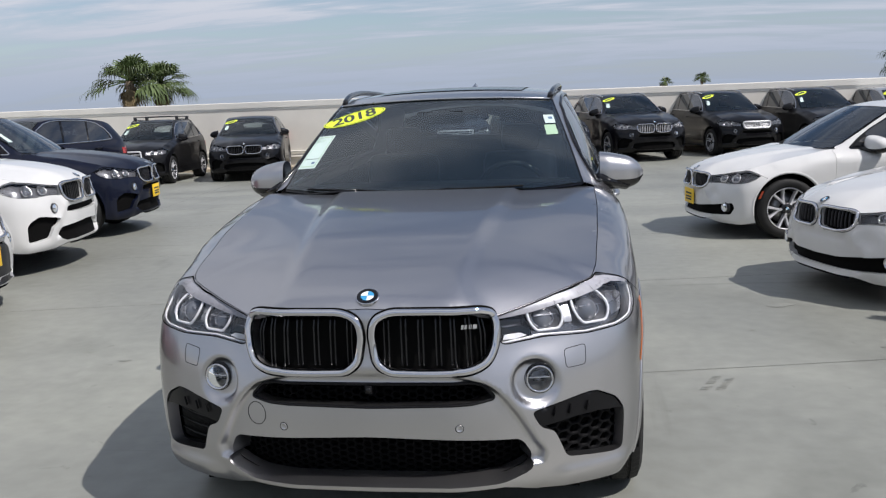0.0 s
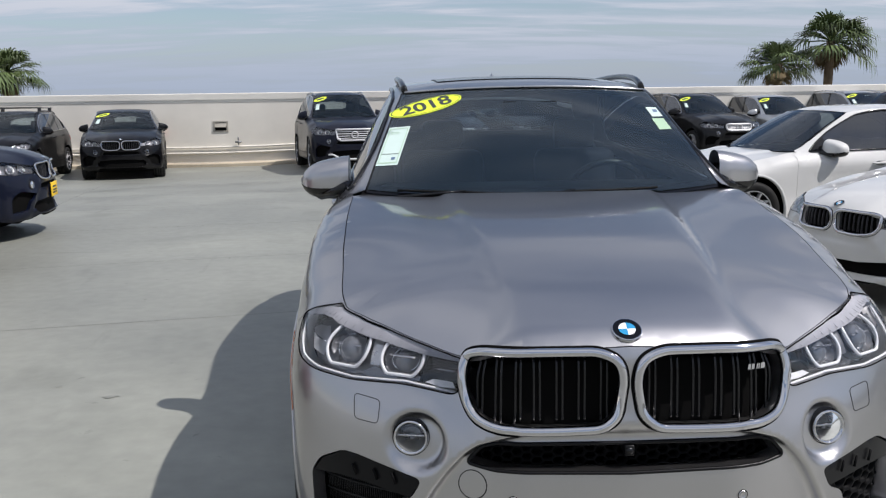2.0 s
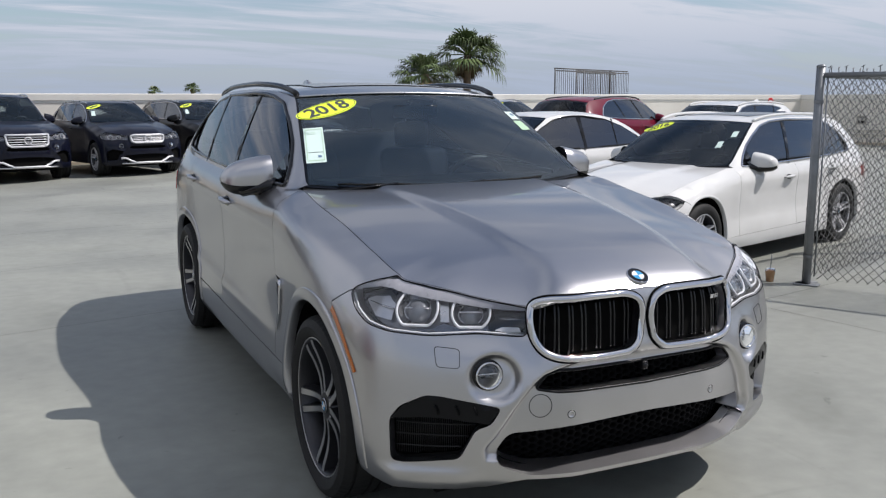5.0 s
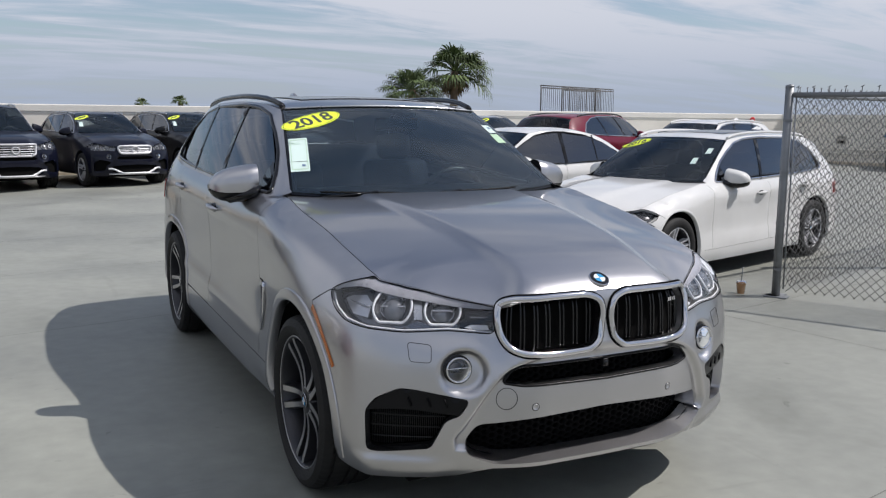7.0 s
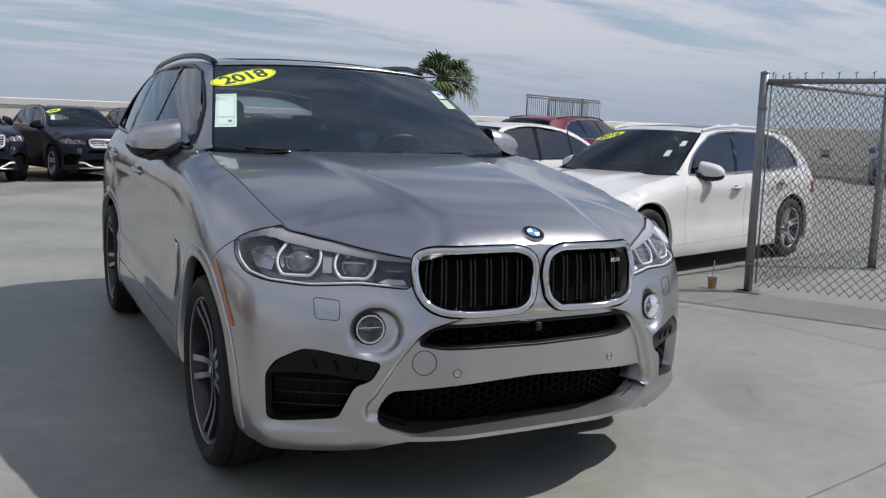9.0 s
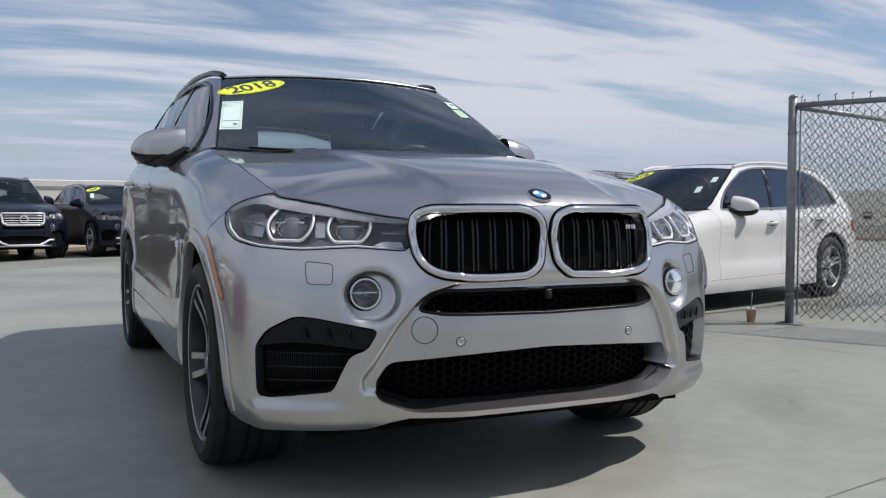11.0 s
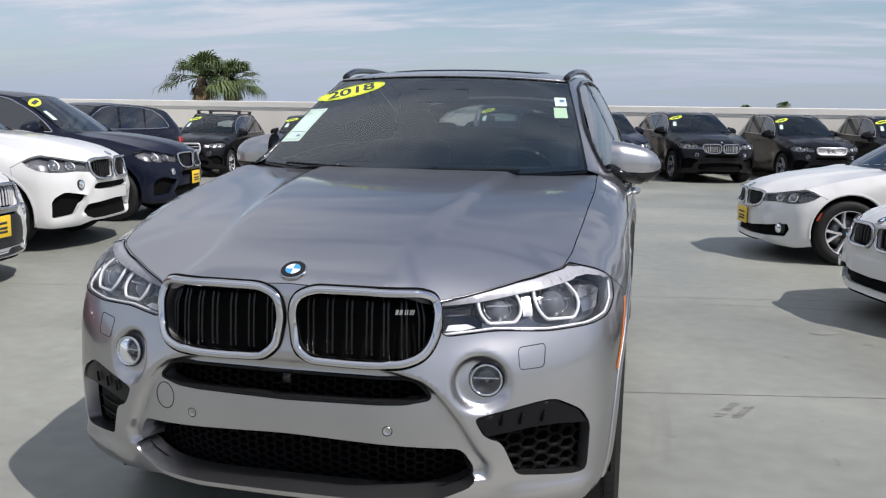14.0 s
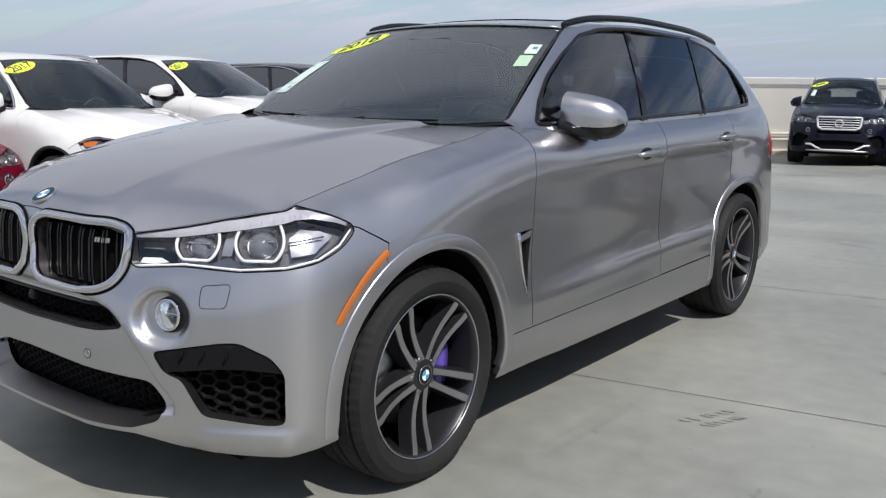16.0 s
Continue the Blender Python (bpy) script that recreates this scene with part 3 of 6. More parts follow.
def wheel(parent, x, y, R, style, ratio=1.0):
    """A wheel at the hub x, y: tyre, rim, spokes, hub cap, brake; built once for each style and shared."""
    side = 1 if x > 0 else -1
    hub = new("wheel", None)
    hub.parent = parent
    hub.matrix_basis = Matrix.Translation((x, y, R)) @ (Matrix.Rotation(math.pi, 4, "Z") if side < 0 else Matrix.Identity(4)) @ Matrix.Scale(R / .366, 4)
    if style in wheel_sets:
        for name, me, top in wheel_sets[style]:
            new(name, me).parent = hub
        return hub
    made = []
    fine = style == "double"
    rr = {"double": .276, "five": .250, "ten": .250, "plain": .245}[style]
    n = 96 if fine else 40
    prof = [(-.11, rr - .004), (-.137, rr + .012), (-.146, (rr + .366) / 2), (-.133, .350), (-.112, .3605), (-.10, .363), (-.098, .356), (-.088, .356), (-.086, .3645), (-.03, .366), (-.028, .358),
            (-.016, .358), (-.014, .366), (.014, .366), (.016, .358), (.028, .358), (.03, .366), (.086, .3645), (.088, .356), (.098, .356), (.10, .363), (.112, .3605), (.133, .350), (.146, (rr + .366) / 2), (.137, rr + .012), (.118, rr - .004)]
    ty = turned(prof, n * 2)
    v = ty[0].reshape(n * 2, len(prof), 3)
    if fine:
        for i in range(0, n * 2, 3):
            for j, (t, r) in enumerate(prof):
                if r > .348 and abs(t) > .05:
                    v[i, j, 1:] *= (r - .003) / r
    made.append(("tyre", part("tyre", (v.reshape(-1, 3), ty[1]), RUBBER, hub, weld=fine)))
    made.append(("rim", part("rim", turned([(.119, rr - .002), (.127, rr + .002), (.128, rr - .004), (.120, rr - .010), (.10, rr - .016), (.03, rr - .030), (-.125, rr - .024), (-.125, rr - .003)], 64), GUNMETAL, hub)))
    made.append(("rim_edge", part("rim_edge", turned([(.1285, rr + .003), (.1315, rr), (.130, rr - .006), (.122, rr - .009)] if not fine else [(.1285, rr + .002), (.1305, rr), (.1295, rr - .003), (.124, rr - .005)], 96), SPOKEFACE if fine else ALLOY, hub)))
    made.append(("brake_disc", part("brake_disc", turned([(.02, .06), (.02, .185), (-.005, .185), (-.005, .06)], 40), STEEL, hub)))
    arms = {"double": [(k * 72 + 48, d) for k in range(5) for d in (-1, 1)], "five": [(k * 72 + 20, d) for k in range(5) for d in (-.8, .8)], "ten": [(k * 72 + 10, d) for k in range(5) for d in (-2.2, 2.2)],
            "plain": [(k * 60, d) for k in range(6) for d in (0,)]}[style]
    for deg, d in arms:
        a0 = radians(deg)
        rows, faces_row = [], []
        for t in np.linspace(0, 1, 9):
            r = .045 + (rr - .008 - .045) * t
            off = d * (.019 + .021 * t)
            a = a0 + math.atan2(off, r)
            r = math.hypot(r, off) if t < .9 else r
            w = (.0125 + .005 * abs(t - .4)) * {"plain": 1.4, "ten": .8, "five": .72}.get(style, 1)
            xf = .098 - .030 * np.sin(np.pi * min(1, t * 1.1)) * .5 + .022 * t
            c, q = np.array([0, np.cos(a), np.sin(a)]) * r, np.array([0, -np.sin(a0), np.cos(a0)]) * w
            rows.append([c + q * 1.5 + (xf - .05, 0, 0), c + q + (xf, 0, 0), c - q + (xf, 0, 0), c - q * 1.5 + (xf - .05, 0, 0)])
            fw = .80 if fine else .86
            faces_row.append([c + q * fw + (xf + .0012, 0, 0), c - q * fw + (xf + .0012, 0, 0)])
        made.append(("spoke", part("spoke", loft(rows, closed=True), GUNMETAL if fine else ALLOY, hub, smooth=False)))
        if fine or style == "five":
            made.append(("spoke_face", part("spoke_face", loft(faces_row), SPOKEFACE if fine else ALLOY, hub, "machined bright spoke face")))
    made.append(("hub_cover", part("hub_cover", turned([(.06, .07), (.092, .066), (.100, .050), (.1005, .001)], 30), GUNMETAL, hub)))
    m = Matrix.Translation((.1005, 0, 0)) @ Matrix.Rotation(math.pi / 2, 4, "Y")
    before = set(hub.children)
    emblem_parts(hub, m, .034)
    made += [(o.name.split(".")[0], o) for o in hub.children if o not in before]
    for k in range(5 if fine else 0):
        a = radians(k * 72 + 36)
        made.append(("wheel_bolt", part("wheel_bolt", moved(turned([(.09, .011), (.098, .010), (.098, .001)], 8), Matrix.Translation((0, .056 * math.cos(a), .056 * math.sin(a)))), STEEL, hub)))
    if fine:
        a = np.linspace(-.5, .75, 9)
        rows = [[(x2, r * np.cos(t), r * np.sin(t)) for x2, r in ((-.03, .15), (.045, .15), (.052, .17), (.045, .205), (-.03, .205))] for t in a]
        made.append(("brake_caliper", part("brake_caliper", loft(rows, closed=True), CALIPER, hub, "violet brake caliper")))
    wheel_sets[style] = [(name, o.data, None) for name, o in made]
    return hub


def car(name, label, category, paint_mat, place, y=HY, z=HZ, width=1.0, tail="suv", R=.366, style="double", front="kidney", fine=False, trim=CHROME, rails=None, seats=None,
        sticker=None, plate=False, lamp=LAMPSILVER, skirt=None, glass_side=None, group="", pano=False, fin=False, slot=False, skid=False, rack=False, bars=None, amber=False):
    """One car in the shape of the tables above, stretched to its own lengths (y), heights (z) and width."""
    root = new(name, None)
    root.matrix_world = place
    tagged(root, label, category, group)
    step = .028 if fine else .07
    seats = seats or LEATHER
    glass_side = glass_side or TINTED

    def warp(p):
        p = np.asarray(p, float)
        yy = np.interp(p[:, 1], HY, y) + np.minimum(p[:, 1] - HY[0], 0) + np.maximum(p[:, 1] - HY[-1], 0)
        zz = np.interp(p[:, 2], HZ, z) + np.maximum(p[:, 2] - HZ[-1], 0)
        return np.stack([p[:, 0] * width, yy, zz], 1)

    def body(s, h):
        return warp(shell(s, h))

    def gw(geo):
        return warp(geo[0]), geo[1]

    def put(nm, geo, material, parent=root, lab="", smooth=True):
        return part(nm, geo, material, parent, lab, smooth, nm == "front_bumper")

    def pair(nm, geo, material, parent=root, lab=""):
        return part(nm, geo, material, parent, lab), part(nm, mirrored(geo), material, parent, lab)

    def arch(yc, r):
        a = np.linspace(0, 2 * np.pi, 72 if fine else 36, endpoint=False)
        py, pz = yc + r * np.cos(a), R + .008 + r * np.sin(a)
        return np.stack([[sy(v) for v in np.interp(py, y, HY)], np.interp(np.maximum(pz, .001), z, HZ)], 1)

    def tops(s0, s1, n=24, d=.0015):
        return [(s, float(shell_top(abs(s))) - d) for s in np.linspace(s0, s1, n)]

    ya, yb = y[1], y[4]
    Ra = R * 1.155
    af, ar = arch(ya, Ra), arch(yb, Ra)
    flip = [(-s, h) for s, h in af]
    s1, s2, s3, s4, send = sy(.62), sy(1.80), sy(2.72), sy(3.60), ALONG[-1]
    hl = [(s, min(h, float(shell_top(abs(s))) - .004)) for s, h in (rounded(HL, .035, 5) if fine else HL)]
    hlm = [(-s, h) for s, h in hl]
    if front == "kidney":
        grilles = [rounded(KIDNEY, .07, 9), rounded([(-s, h) for s, h in KIDNEY], .07, 9)]
    else:
        g = {"wide": [(.40, .87), (.34, .895), (-.34, .895), (-.40, .87), (-.37, .76), (-.30, .73), (.30, .73), (.37, .76)],
             "big": [(.44, .90), (-.44, .90), (-.40, .72), (-.32, .68), (.32, .68), (.40, .72)],
             "tall": [(.34, .89), (-.34, .89), (-.36, .74), (-.24, .52), (.24, .52), (.36, .74)]}[front]
        grilles = [rounded(g, .03)]
    inl = rounded(INTAKE, .022)
    inr = inl * (-1, 1)
    up, low = rounded(UPPER, .012), rounded(LOWER, .03)
    if slot:
        arc = [(.90, .47), (.84, .375), (.5, .350), (0, .345)]
        low = rounded(arc + [(-s, h) for s, h in arc[-2::-1]] + [(-.87, .54), (-.6, .50), (-.3, .465), (0, .455), (.3, .465), (.6, .50), (.87, .54)], .02)
        inl = inr = up = None
    # front bumper with its openings
    half = [(.30, .287), (.47, .288), (.53, .273), (.61, .244), (.95, .240), (1.05, .25), (1.30, .30), (1.30, .80), (1.315, .842), (1.219, .897), (1.10, .925), (.995, .935)] + tops(.992, 0, 30)
    outline = [(0, .287)] + half + [(-s, h) for s, h in half[-2::-1]]
    fz = np.linspace(.29, .70, 400)
    path = np.stack([fold(fz), fz], 1)
    path = path[np.searchsorted(np.r_[0, np.cumsum(np.linalg.norm(np.diff(path, axis=0), axis=1))], np.arange(0, .55, .009)).clip(0, 399)]
    path = path[np.r_[True, np.linalg.norm(np.diff(path, axis=0), axis=1) > .005]]
    side = np.gradient(path, axis=0)
    side = np.stack([-side[:, 1], side[:, 0]], 1) / np.linalg.norm(side, axis=1)[:, None]
    lines = np.vstack([(path + side * d) * (k, 1) for k in (1, -1) for d in (-.002, .004, .008, .012, .018)])
    openings = [af, flip, hl, hlm, *grilles] + [q for q in (inl, inr, up, low) if q is not None]
    lips = [.045] * (len(openings) - 1) + [.085]
    if fine:
        openings += [ring((k * .607, .661), .046, 32) for k in (1, -1)]
        lips += [.03, .03]
    bumper = put("front_bumper", sheet(body, outline, openings, .010 if fine else .05, .012, lips, sign=1, extra=lines if fine else None, flat_lip=True, ramp=(lips.index(.085), .024) if fine else None), paint_mat)
    # flanks
    fender = [(1.0, .935), (1.10, .928), (1.222, .9005), (1.319, .8455), (1.3035, .80), (1.3035, .41), (s1 - .004, .41)] + tops(s1 - .004, .997)
    vent = [(s1 - .125, .787), (s1 - .012, .792), (s1 - .035, .53)] if fine else None
    pair("fender", sheet(body, fender, [af, hl] + ([vent] if fine else []), step, .010, .02), paint_mat)
    pair("sill", sheet(body, [(1.75, .25), (sy(2.9), .25), (sy(2.9), .4335), (s2, .4205), (s1, .4065), (1.75, .4065)], [af, ar], step, .010, .02), paint_mat if skirt is None else skirt)
    doors = []
    for nm, poly in (("front_door", [(s1, .410), (s2, .424)] + tops(s2, s1)), ("rear_door", [(s2 + .005, .426), (s3, .44)] + tops(s3, s2 + .005))):
        doors.append(pair(nm, sheet(body, poly, [ar], step, .010, .02), paint_mat))
    pair("rear_quarter", sheet(body, [(s3 + .005, .25), (s4, .25)] + tops(s4, s3 + .005), [ar], step, .010, .02), paint_mat)
    lampL = [(sy(3.42), .93), (sy(3.42), 1.06), (sy(3.7), 1.08), (sy(3.93), 1.07), (sy(3.93), .97), (sy(3.7), .94)]
    tailp = [(s4 + .004, .25), (send, .25)] + tops(send, s4 + .004)
    pair("tail_panel", sheet(body, tailp, [lampL], step * 1.3, .010, .02), paint_mat)
    pair("tail_lamp", sheet(body, lampL, (), step, .02, off=.006), TAILRED)
    # arch mouldings and liners
    for yc, r in ((ya, Ra), (yb, Ra)):
        a = np.linspace(radians(-11), radians(191), 40 if fine else 20)
        rows = []
        for rad, off in ((r * 1.118, .0005), (r * 1.113, .0045), (r * 1.104, .0056), (r * 1.014, .0062), (r * 1.004, .0058), (r * .999, .003), (r * .994, -.005), (r * .985, -.03)) if fine else ((r * 1.05, .001), (r * 1.03, .004), (r * 1.0, .006), (r * .985, .002), (r * .985, -.03)):
            py, pz = yc + rad * np.cos(a), R + .008 + rad * np.sin(a)
            uv = np.stack([[sy(v) for v in np.interp(py, y, HY)], np.interp(pz, z, HZ)], 1)
            rows.append(body(uv[:, 0], uv[:, 1]) + normals(body, uv) * off)
        pair("wheel_arch", loft(rows), paint_mat if skirt is None else skirt)
        b = np.linspace(radians(-12), radians(192), 26)
        rows = [[(xx, yc + r * 1.0 * np.cos(t), R + .008 + r * 1.0 * np.sin(t)) for t in b] for xx in (.925 * width, .74 * width, .52 * width)]
        hole = [(.52 * width, yc, R)] + rows[-1]
        pair("arch_liner", both(loft(rows), (np.array(hole), [(0, i, i + 1) for i in range(1, len(hole) - 1)])), DARK)
    # near-black inner skin; its colour stands for the shade behind seams and openings
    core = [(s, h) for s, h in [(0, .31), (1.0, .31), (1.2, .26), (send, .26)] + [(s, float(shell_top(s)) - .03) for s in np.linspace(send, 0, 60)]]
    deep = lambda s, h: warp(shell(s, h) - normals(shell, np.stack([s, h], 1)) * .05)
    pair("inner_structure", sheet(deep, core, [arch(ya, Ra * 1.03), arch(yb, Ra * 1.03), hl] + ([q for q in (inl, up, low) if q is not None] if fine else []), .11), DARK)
    # unseen tray added to keep sun from leaking through the lower intake
    us = np.linspace(-.66, .66, 41)
    front_edge = body(us, .290 - .046 * smoothstep((np.abs(us) - .47) / .14)) + (0, .014, 0.002)
    put("undertray", loft([front_edge, np.stack([front_edge[:, 0], np.full(41, y[0] + .42), front_edge[:, 2]], 1)]), DARK)
    put("underbody", box(-.70 * width, .70 * width, y[0] + .28, y[5] - .25, z[1] * .85, z[1] * 1.15), DARK)
    # bonnet, fitted to the edge of the wings
    es = np.linspace(0, sy(.62), 70)
    edge = shell(es, shell_top(es) - .001)
    es = np.linspace(0, sy(.62), 420)
    rim_line = shell(es, shell_top(es) - .001)
    bend = rim_line[:, 2] - hood_z(rim_line[:, 0], rim_line[:, 1])

    def hood(x, yy):
        d = np.hypot(np.abs(x)[:, None] - rim_line[None, :, 0], yy[:, None] - rim_line[None, :, 1])
        k = d.argmin(1)
        w = np.exp(-(d.min(1) / .11) ** 1.3)
        return warp(np.stack([x, yy, hood_z(x, yy) + bend[k] * w], 1))

    inn = grown(np.vstack([edge[:, :2], edge[::-1, :2] * (-1, 1)]), -.002)[: len(edge)]
    inn[0, 0] = 0
    rear = [(.765, .645), (.6, .59), (.4, .555), (.2, .535), (0, .53)]
    right = [tuple(p) for p in inn[1:-1]] + rear
    put("bonnet", sheet(hood, [(0, inn[0, 1])] + right + [(-a, b) for a, b in right[-2::-1]], (), step * .9, .018), paint_mat)
    # windscreen, roof, sides
    def screen(u, v):
        b = np.stack([.754 * u, .56 + .13 * u * u, 1.152 + .033 * u * u], 1)
        t = np.stack([.604 * u, 1.2534 + .096 * u * u, 1.603 - .022 * np.abs(u) ** 2.2], 1)
        bulge = (4 * v * (1 - v) * .018)[:, None] * np.array([0, -.55, .83])
        return warp(b + (t - b) * v[:, None] + bulge)

    glass_edge = [(-.985, .0), (.985, .0), (.985, .985), (-.985, .985)]
    put("windscreen", sheet(screen, glass_edge, (), .09), WINDSCREEN if fine else DARKSCREEN)
    frame_poly = [(-1.0, -.02), (1.0, -.02), (1.0, 1.0), (-1.0, 1.0)]
    put("windscreen_seal", sheet(screen, frame_poly, [[(-.955, .045), (.955, .045), (.965, .955), (-.965, .955)]], .09, off=-.003), GLOSSBLACK)
    cow = [[(.775 * u, .535 + .115 * u * u, 1.135 + .03 * u * u), (.77 * u, .58 + .13 * u * u, 1.150 + .033 * u * u)] for u in np.linspace(-1, 1, 15)]
    put("cowl", gw(loft(np.array(cow) - (0, 0, .008))), PLASTIC)
    rf = np.array(ROOFS[tail])
    uu = np.linspace(-1, 1, 25)
    tt = np.linspace(0, len(rf) - 1, 61)
    rs = hermite(np.arange(len(rf)), rf, tt)

    def roof_row(r):
        yc, zc, ye, xe, ze = r
        k = np.abs(uu) ** 2.0
        return np.stack([xe * uu, yc + (ye - yc) * k, zc + (ze - zc) * np.abs(uu) ** 2.4], 1)

    cut = {"suv": 51, "sedan": 31}[tail]
    end = {"suv": 61, "sedan": 51}[tail]
    rows = np.array([roof_row(r) for r in rs])
    put("roof", gw(loft(rows[: cut + 1])), paint_mat)
    put("roof_lining", gw(flipped(loft(rows[: cut + 1] - (0, 0, .03)))), LINING)
    if pano:
        put("glass_roof", gw(loft(rows[9:38, 4:-4] + (0, 0, .004))), GLOSSBLACK)
    if fin:
        put("roof_fin", gw(loft([[(-.022, 3.02, 1.68), (0, 3.0, 1.685), (.022, 3.02, 1.68), (.022, 3.2, 1.675), (-.022, 3.2, 1.675)], [(-.006, 3.13, 1.714), (0, 3.12, 1.718), (.006, 3.13, 1.714), (.006, 3.2, 1.71), (-.006, 3.2, 1.71)]], closed=True)), paint_mat)
    put("rear_window", gw(loft(rows[cut:end])), REARGLASS)
    if end < 61:
        put("boot_lid", gw(loft(rows[end - 1:])), paint_mat)
    ee = np.vstack([[(.754 - .15 * v, .69 + .659 * v, 1.185 + .396 * v) for v in np.linspace(0, 1, 12)[:-1]], np.stack([rs[:, 3], rs[:, 2], rs[:, 4]], 1)])

    def lower(yy):
        s = np.array([sy(v) for v in yy])
        return shell(s, shell_top(s) - .002)

    def upper(yy):
        return np.stack([np.interp(yy, ee[:, 1], ee[:, 0]), yy, np.interp(yy, ee[:, 1], ee[:, 2])], 1)

    def flank(yy, w):
        a, b = lower(yy), upper(yy)
        tall = np.clip((b[:, 2] - a[:, 2]) / .45, 0, 1)
        return warp(a + (b - a) * w[:, None] + np.stack([.030 * 4 * w * (1 - w) * tall, 0 * w, 0 * w], 1))

    def yw(pts):
        p = np.asarray(pts, float)
        a, b = lower(p[:, 0]), upper(p[:, 0])
        return np.stack([p[:, 0], np.clip((p[:, 1] - a[:, 2]) / (b[:, 2] - a[:, 2]), .02, .985)], 1)

    dlo = yw(dense(rounded(DLOS[tail], .03, 4), .06))
    last = 3.70 if tail == "suv" else 3.6
    pair("side_frame", sheet(flank, [(.66, 0), (last, 0), (last, 1), (.66, 1)], [dlo], .05 if fine else .1, 0, .018), paint_mat)
    samples = flank(*dlo.T)
    basis = lambda p: np.stack([p[:, 0] * 0 + 1, p[:, 1], p[:, 2], p[:, 1] ** 2, p[:, 1] * p[:, 2], p[:, 2] ** 2], 1)
    inner_dlo = np.vstack([samples, flank(*((dlo + dlo.mean(0)) / 2).T)])
    bow_fit = np.linalg.lstsq(basis(inner_dlo), inner_dlo[:, 0], rcond=None)[0]

    def pane(yy, w):
        p = flank(yy, w)
        return np.c_[basis(p) @ bow_fit - .006, p[:, 1:]]

    wins = pair("side_window", sheet(pane, grown(dlo, .002), (), .1), glass_side)
    loop = dense(dlo, .05)
    edge3 = flank(loop[:, 0], loop[:, 1])
    pair("window_trim", tube(edge3, .011 if fine else .012, 6, closed=True, up=(1, 0, .3)), GLOSSBLACK if trim is not CHROME else CHROME)
    for y0, y1 in ((1.64, 1.705), (2.37, 2.425)) if tail == "suv" else ((1.80, 1.865), (2.42, 2.45)):
        hi = upper(np.array([y1]))[0, 2] - .02
        lean = .20 if tail == "suv" else .03
        strip = yw([(y0, 1.175), (y1 - .02, 1.175), (y1 + lean, hi), (y0 + lean, hi)])
        for wn in wins:
            geo = sheet(pane, strip, (), .1, off=.004)
            put("pillar_trim", geo if wn is wins[0] else mirrored(geo), GLOSSBLACK, wn)
    # lamps
    inner = lambda d: (lambda s, h: warp(shell(s, h) - normals(shell, np.stack([s, h], 1)) * d))
    for sign in (1, -1):
        mir = (lambda g: g) if sign > 0 else mirrored
        lamp_root = put("headlight", mir(sheet(inner(.056 if fine else .05), grown(dense(hl, .05), .0), (), .05)), lamp)
        put("lens_cover", mir(sheet(body, grown(dense(hl, .03), -.003), (), step, off=.001)), LENS, lamp_root).visible_shadow = False
        for c, r in (((.862, .880), .078), ((.667, .868), .067)) if fine else (((.862, .868), .058), ((.672, .860), .050)):
            def oval(k, n):
                q = ring((0, 0), r * k, n, .80) * (1, .94 if fine else 1) + c
                return np.c_[q[:, 0], np.minimum(q[:, 1], shell_top(q[:, 0]) - .010)]
            loop = oval(1, 44)
            e = inner(.018 if fine else .026)(loop[:, 0], loop[:, 1])
            put("light_ring", mir(tube(e, 0.0050 if fine else .007, 6, closed=True, up=(0, 1, 0))), LEDWHITE if fine else SATIN, lamp_root)
            cyl = oval(.92, 30)
            a, b = inner(.03)(cyl[:, 0], cyl[:, 1]), inner(.054 if fine else .052)(*(oval(.62, 30).T))
            put("reflector", mir(loft([a, b], closed=True)), LAMPSILVER if fine else SATIN, lamp_root)
            ctr = inner(.058 if fine else .045)(np.array([c[0]]), np.array([c[1]]))[0]
            put("projector", mir(ball(ctr, r * .58, 10, 18)), LAMPGLASS, lamp_root)
            if fine:
                lid = oval(.64, 30)
                put("projector_rim", mir(tube(inner(.044)(*lid.T), .003, 5, closed=True, up=(0, 1, 0))), CHROME, lamp_root)
                bar = np.stack([np.linspace(c[0] - r * .62, c[0] + r * .62, 7), np.full(7, c[1] + .002)], 1)
                put("projector_bar", mir(tube(inner(.020)(*bar.T), .0035, 6, up=(0, 1, 0), flat=1.3)), CHROME, lamp_root)
                hood_ = oval(.90, 30)
                hood_ = hood_[hood_[:, 1] > c[1] + .012]
                hood_ = hood_[np.argsort(hood_[:, 0])]
                put("projector_shroud", mir(loft([inner(.024)(*hood_.T), inner(.050)(*(hood_ * (1, .6) + (0, .4 * (c[1] + .005))).T)])), LAMPGREY, lamp_root)
        if amber:
            put("indicator", mir(sheet(inner(.010), [(.99, .925), (1.10, .925), (1.17, .905), (1.12, .875), (1.02, .872)], (), .05)), AMBER, lamp_root, "amber indicator")
        seal = dense(hl, .03)
        put("lamp_seal", mir(tube(body(*seal.T), .0022, 5, closed=True, up=(0, 1, 0))), DARK, lamp_root)
        if fine:
            top = [(.475, .880), (.60, .908), (.73, .930), (.90, .953), (1.0, .958), (1.08, .948), (1.15, .929), (1.185, .912)]
            top = dense([(s, min(h + .006, float(shell_top(s)) - .005)) for s, h in top], .02, closed=False)
            low_ = top - np.c_[np.zeros(len(top)), .025 * np.sin(np.linspace(.12, 3.0, len(top))) ** .6]
            put("light_strip", mir(loft([inner(.003)(*top.T), inner(.005)(*((top + low_) / 2).T), inner(.010)(*low_.T)])), FROST, lamp_root)
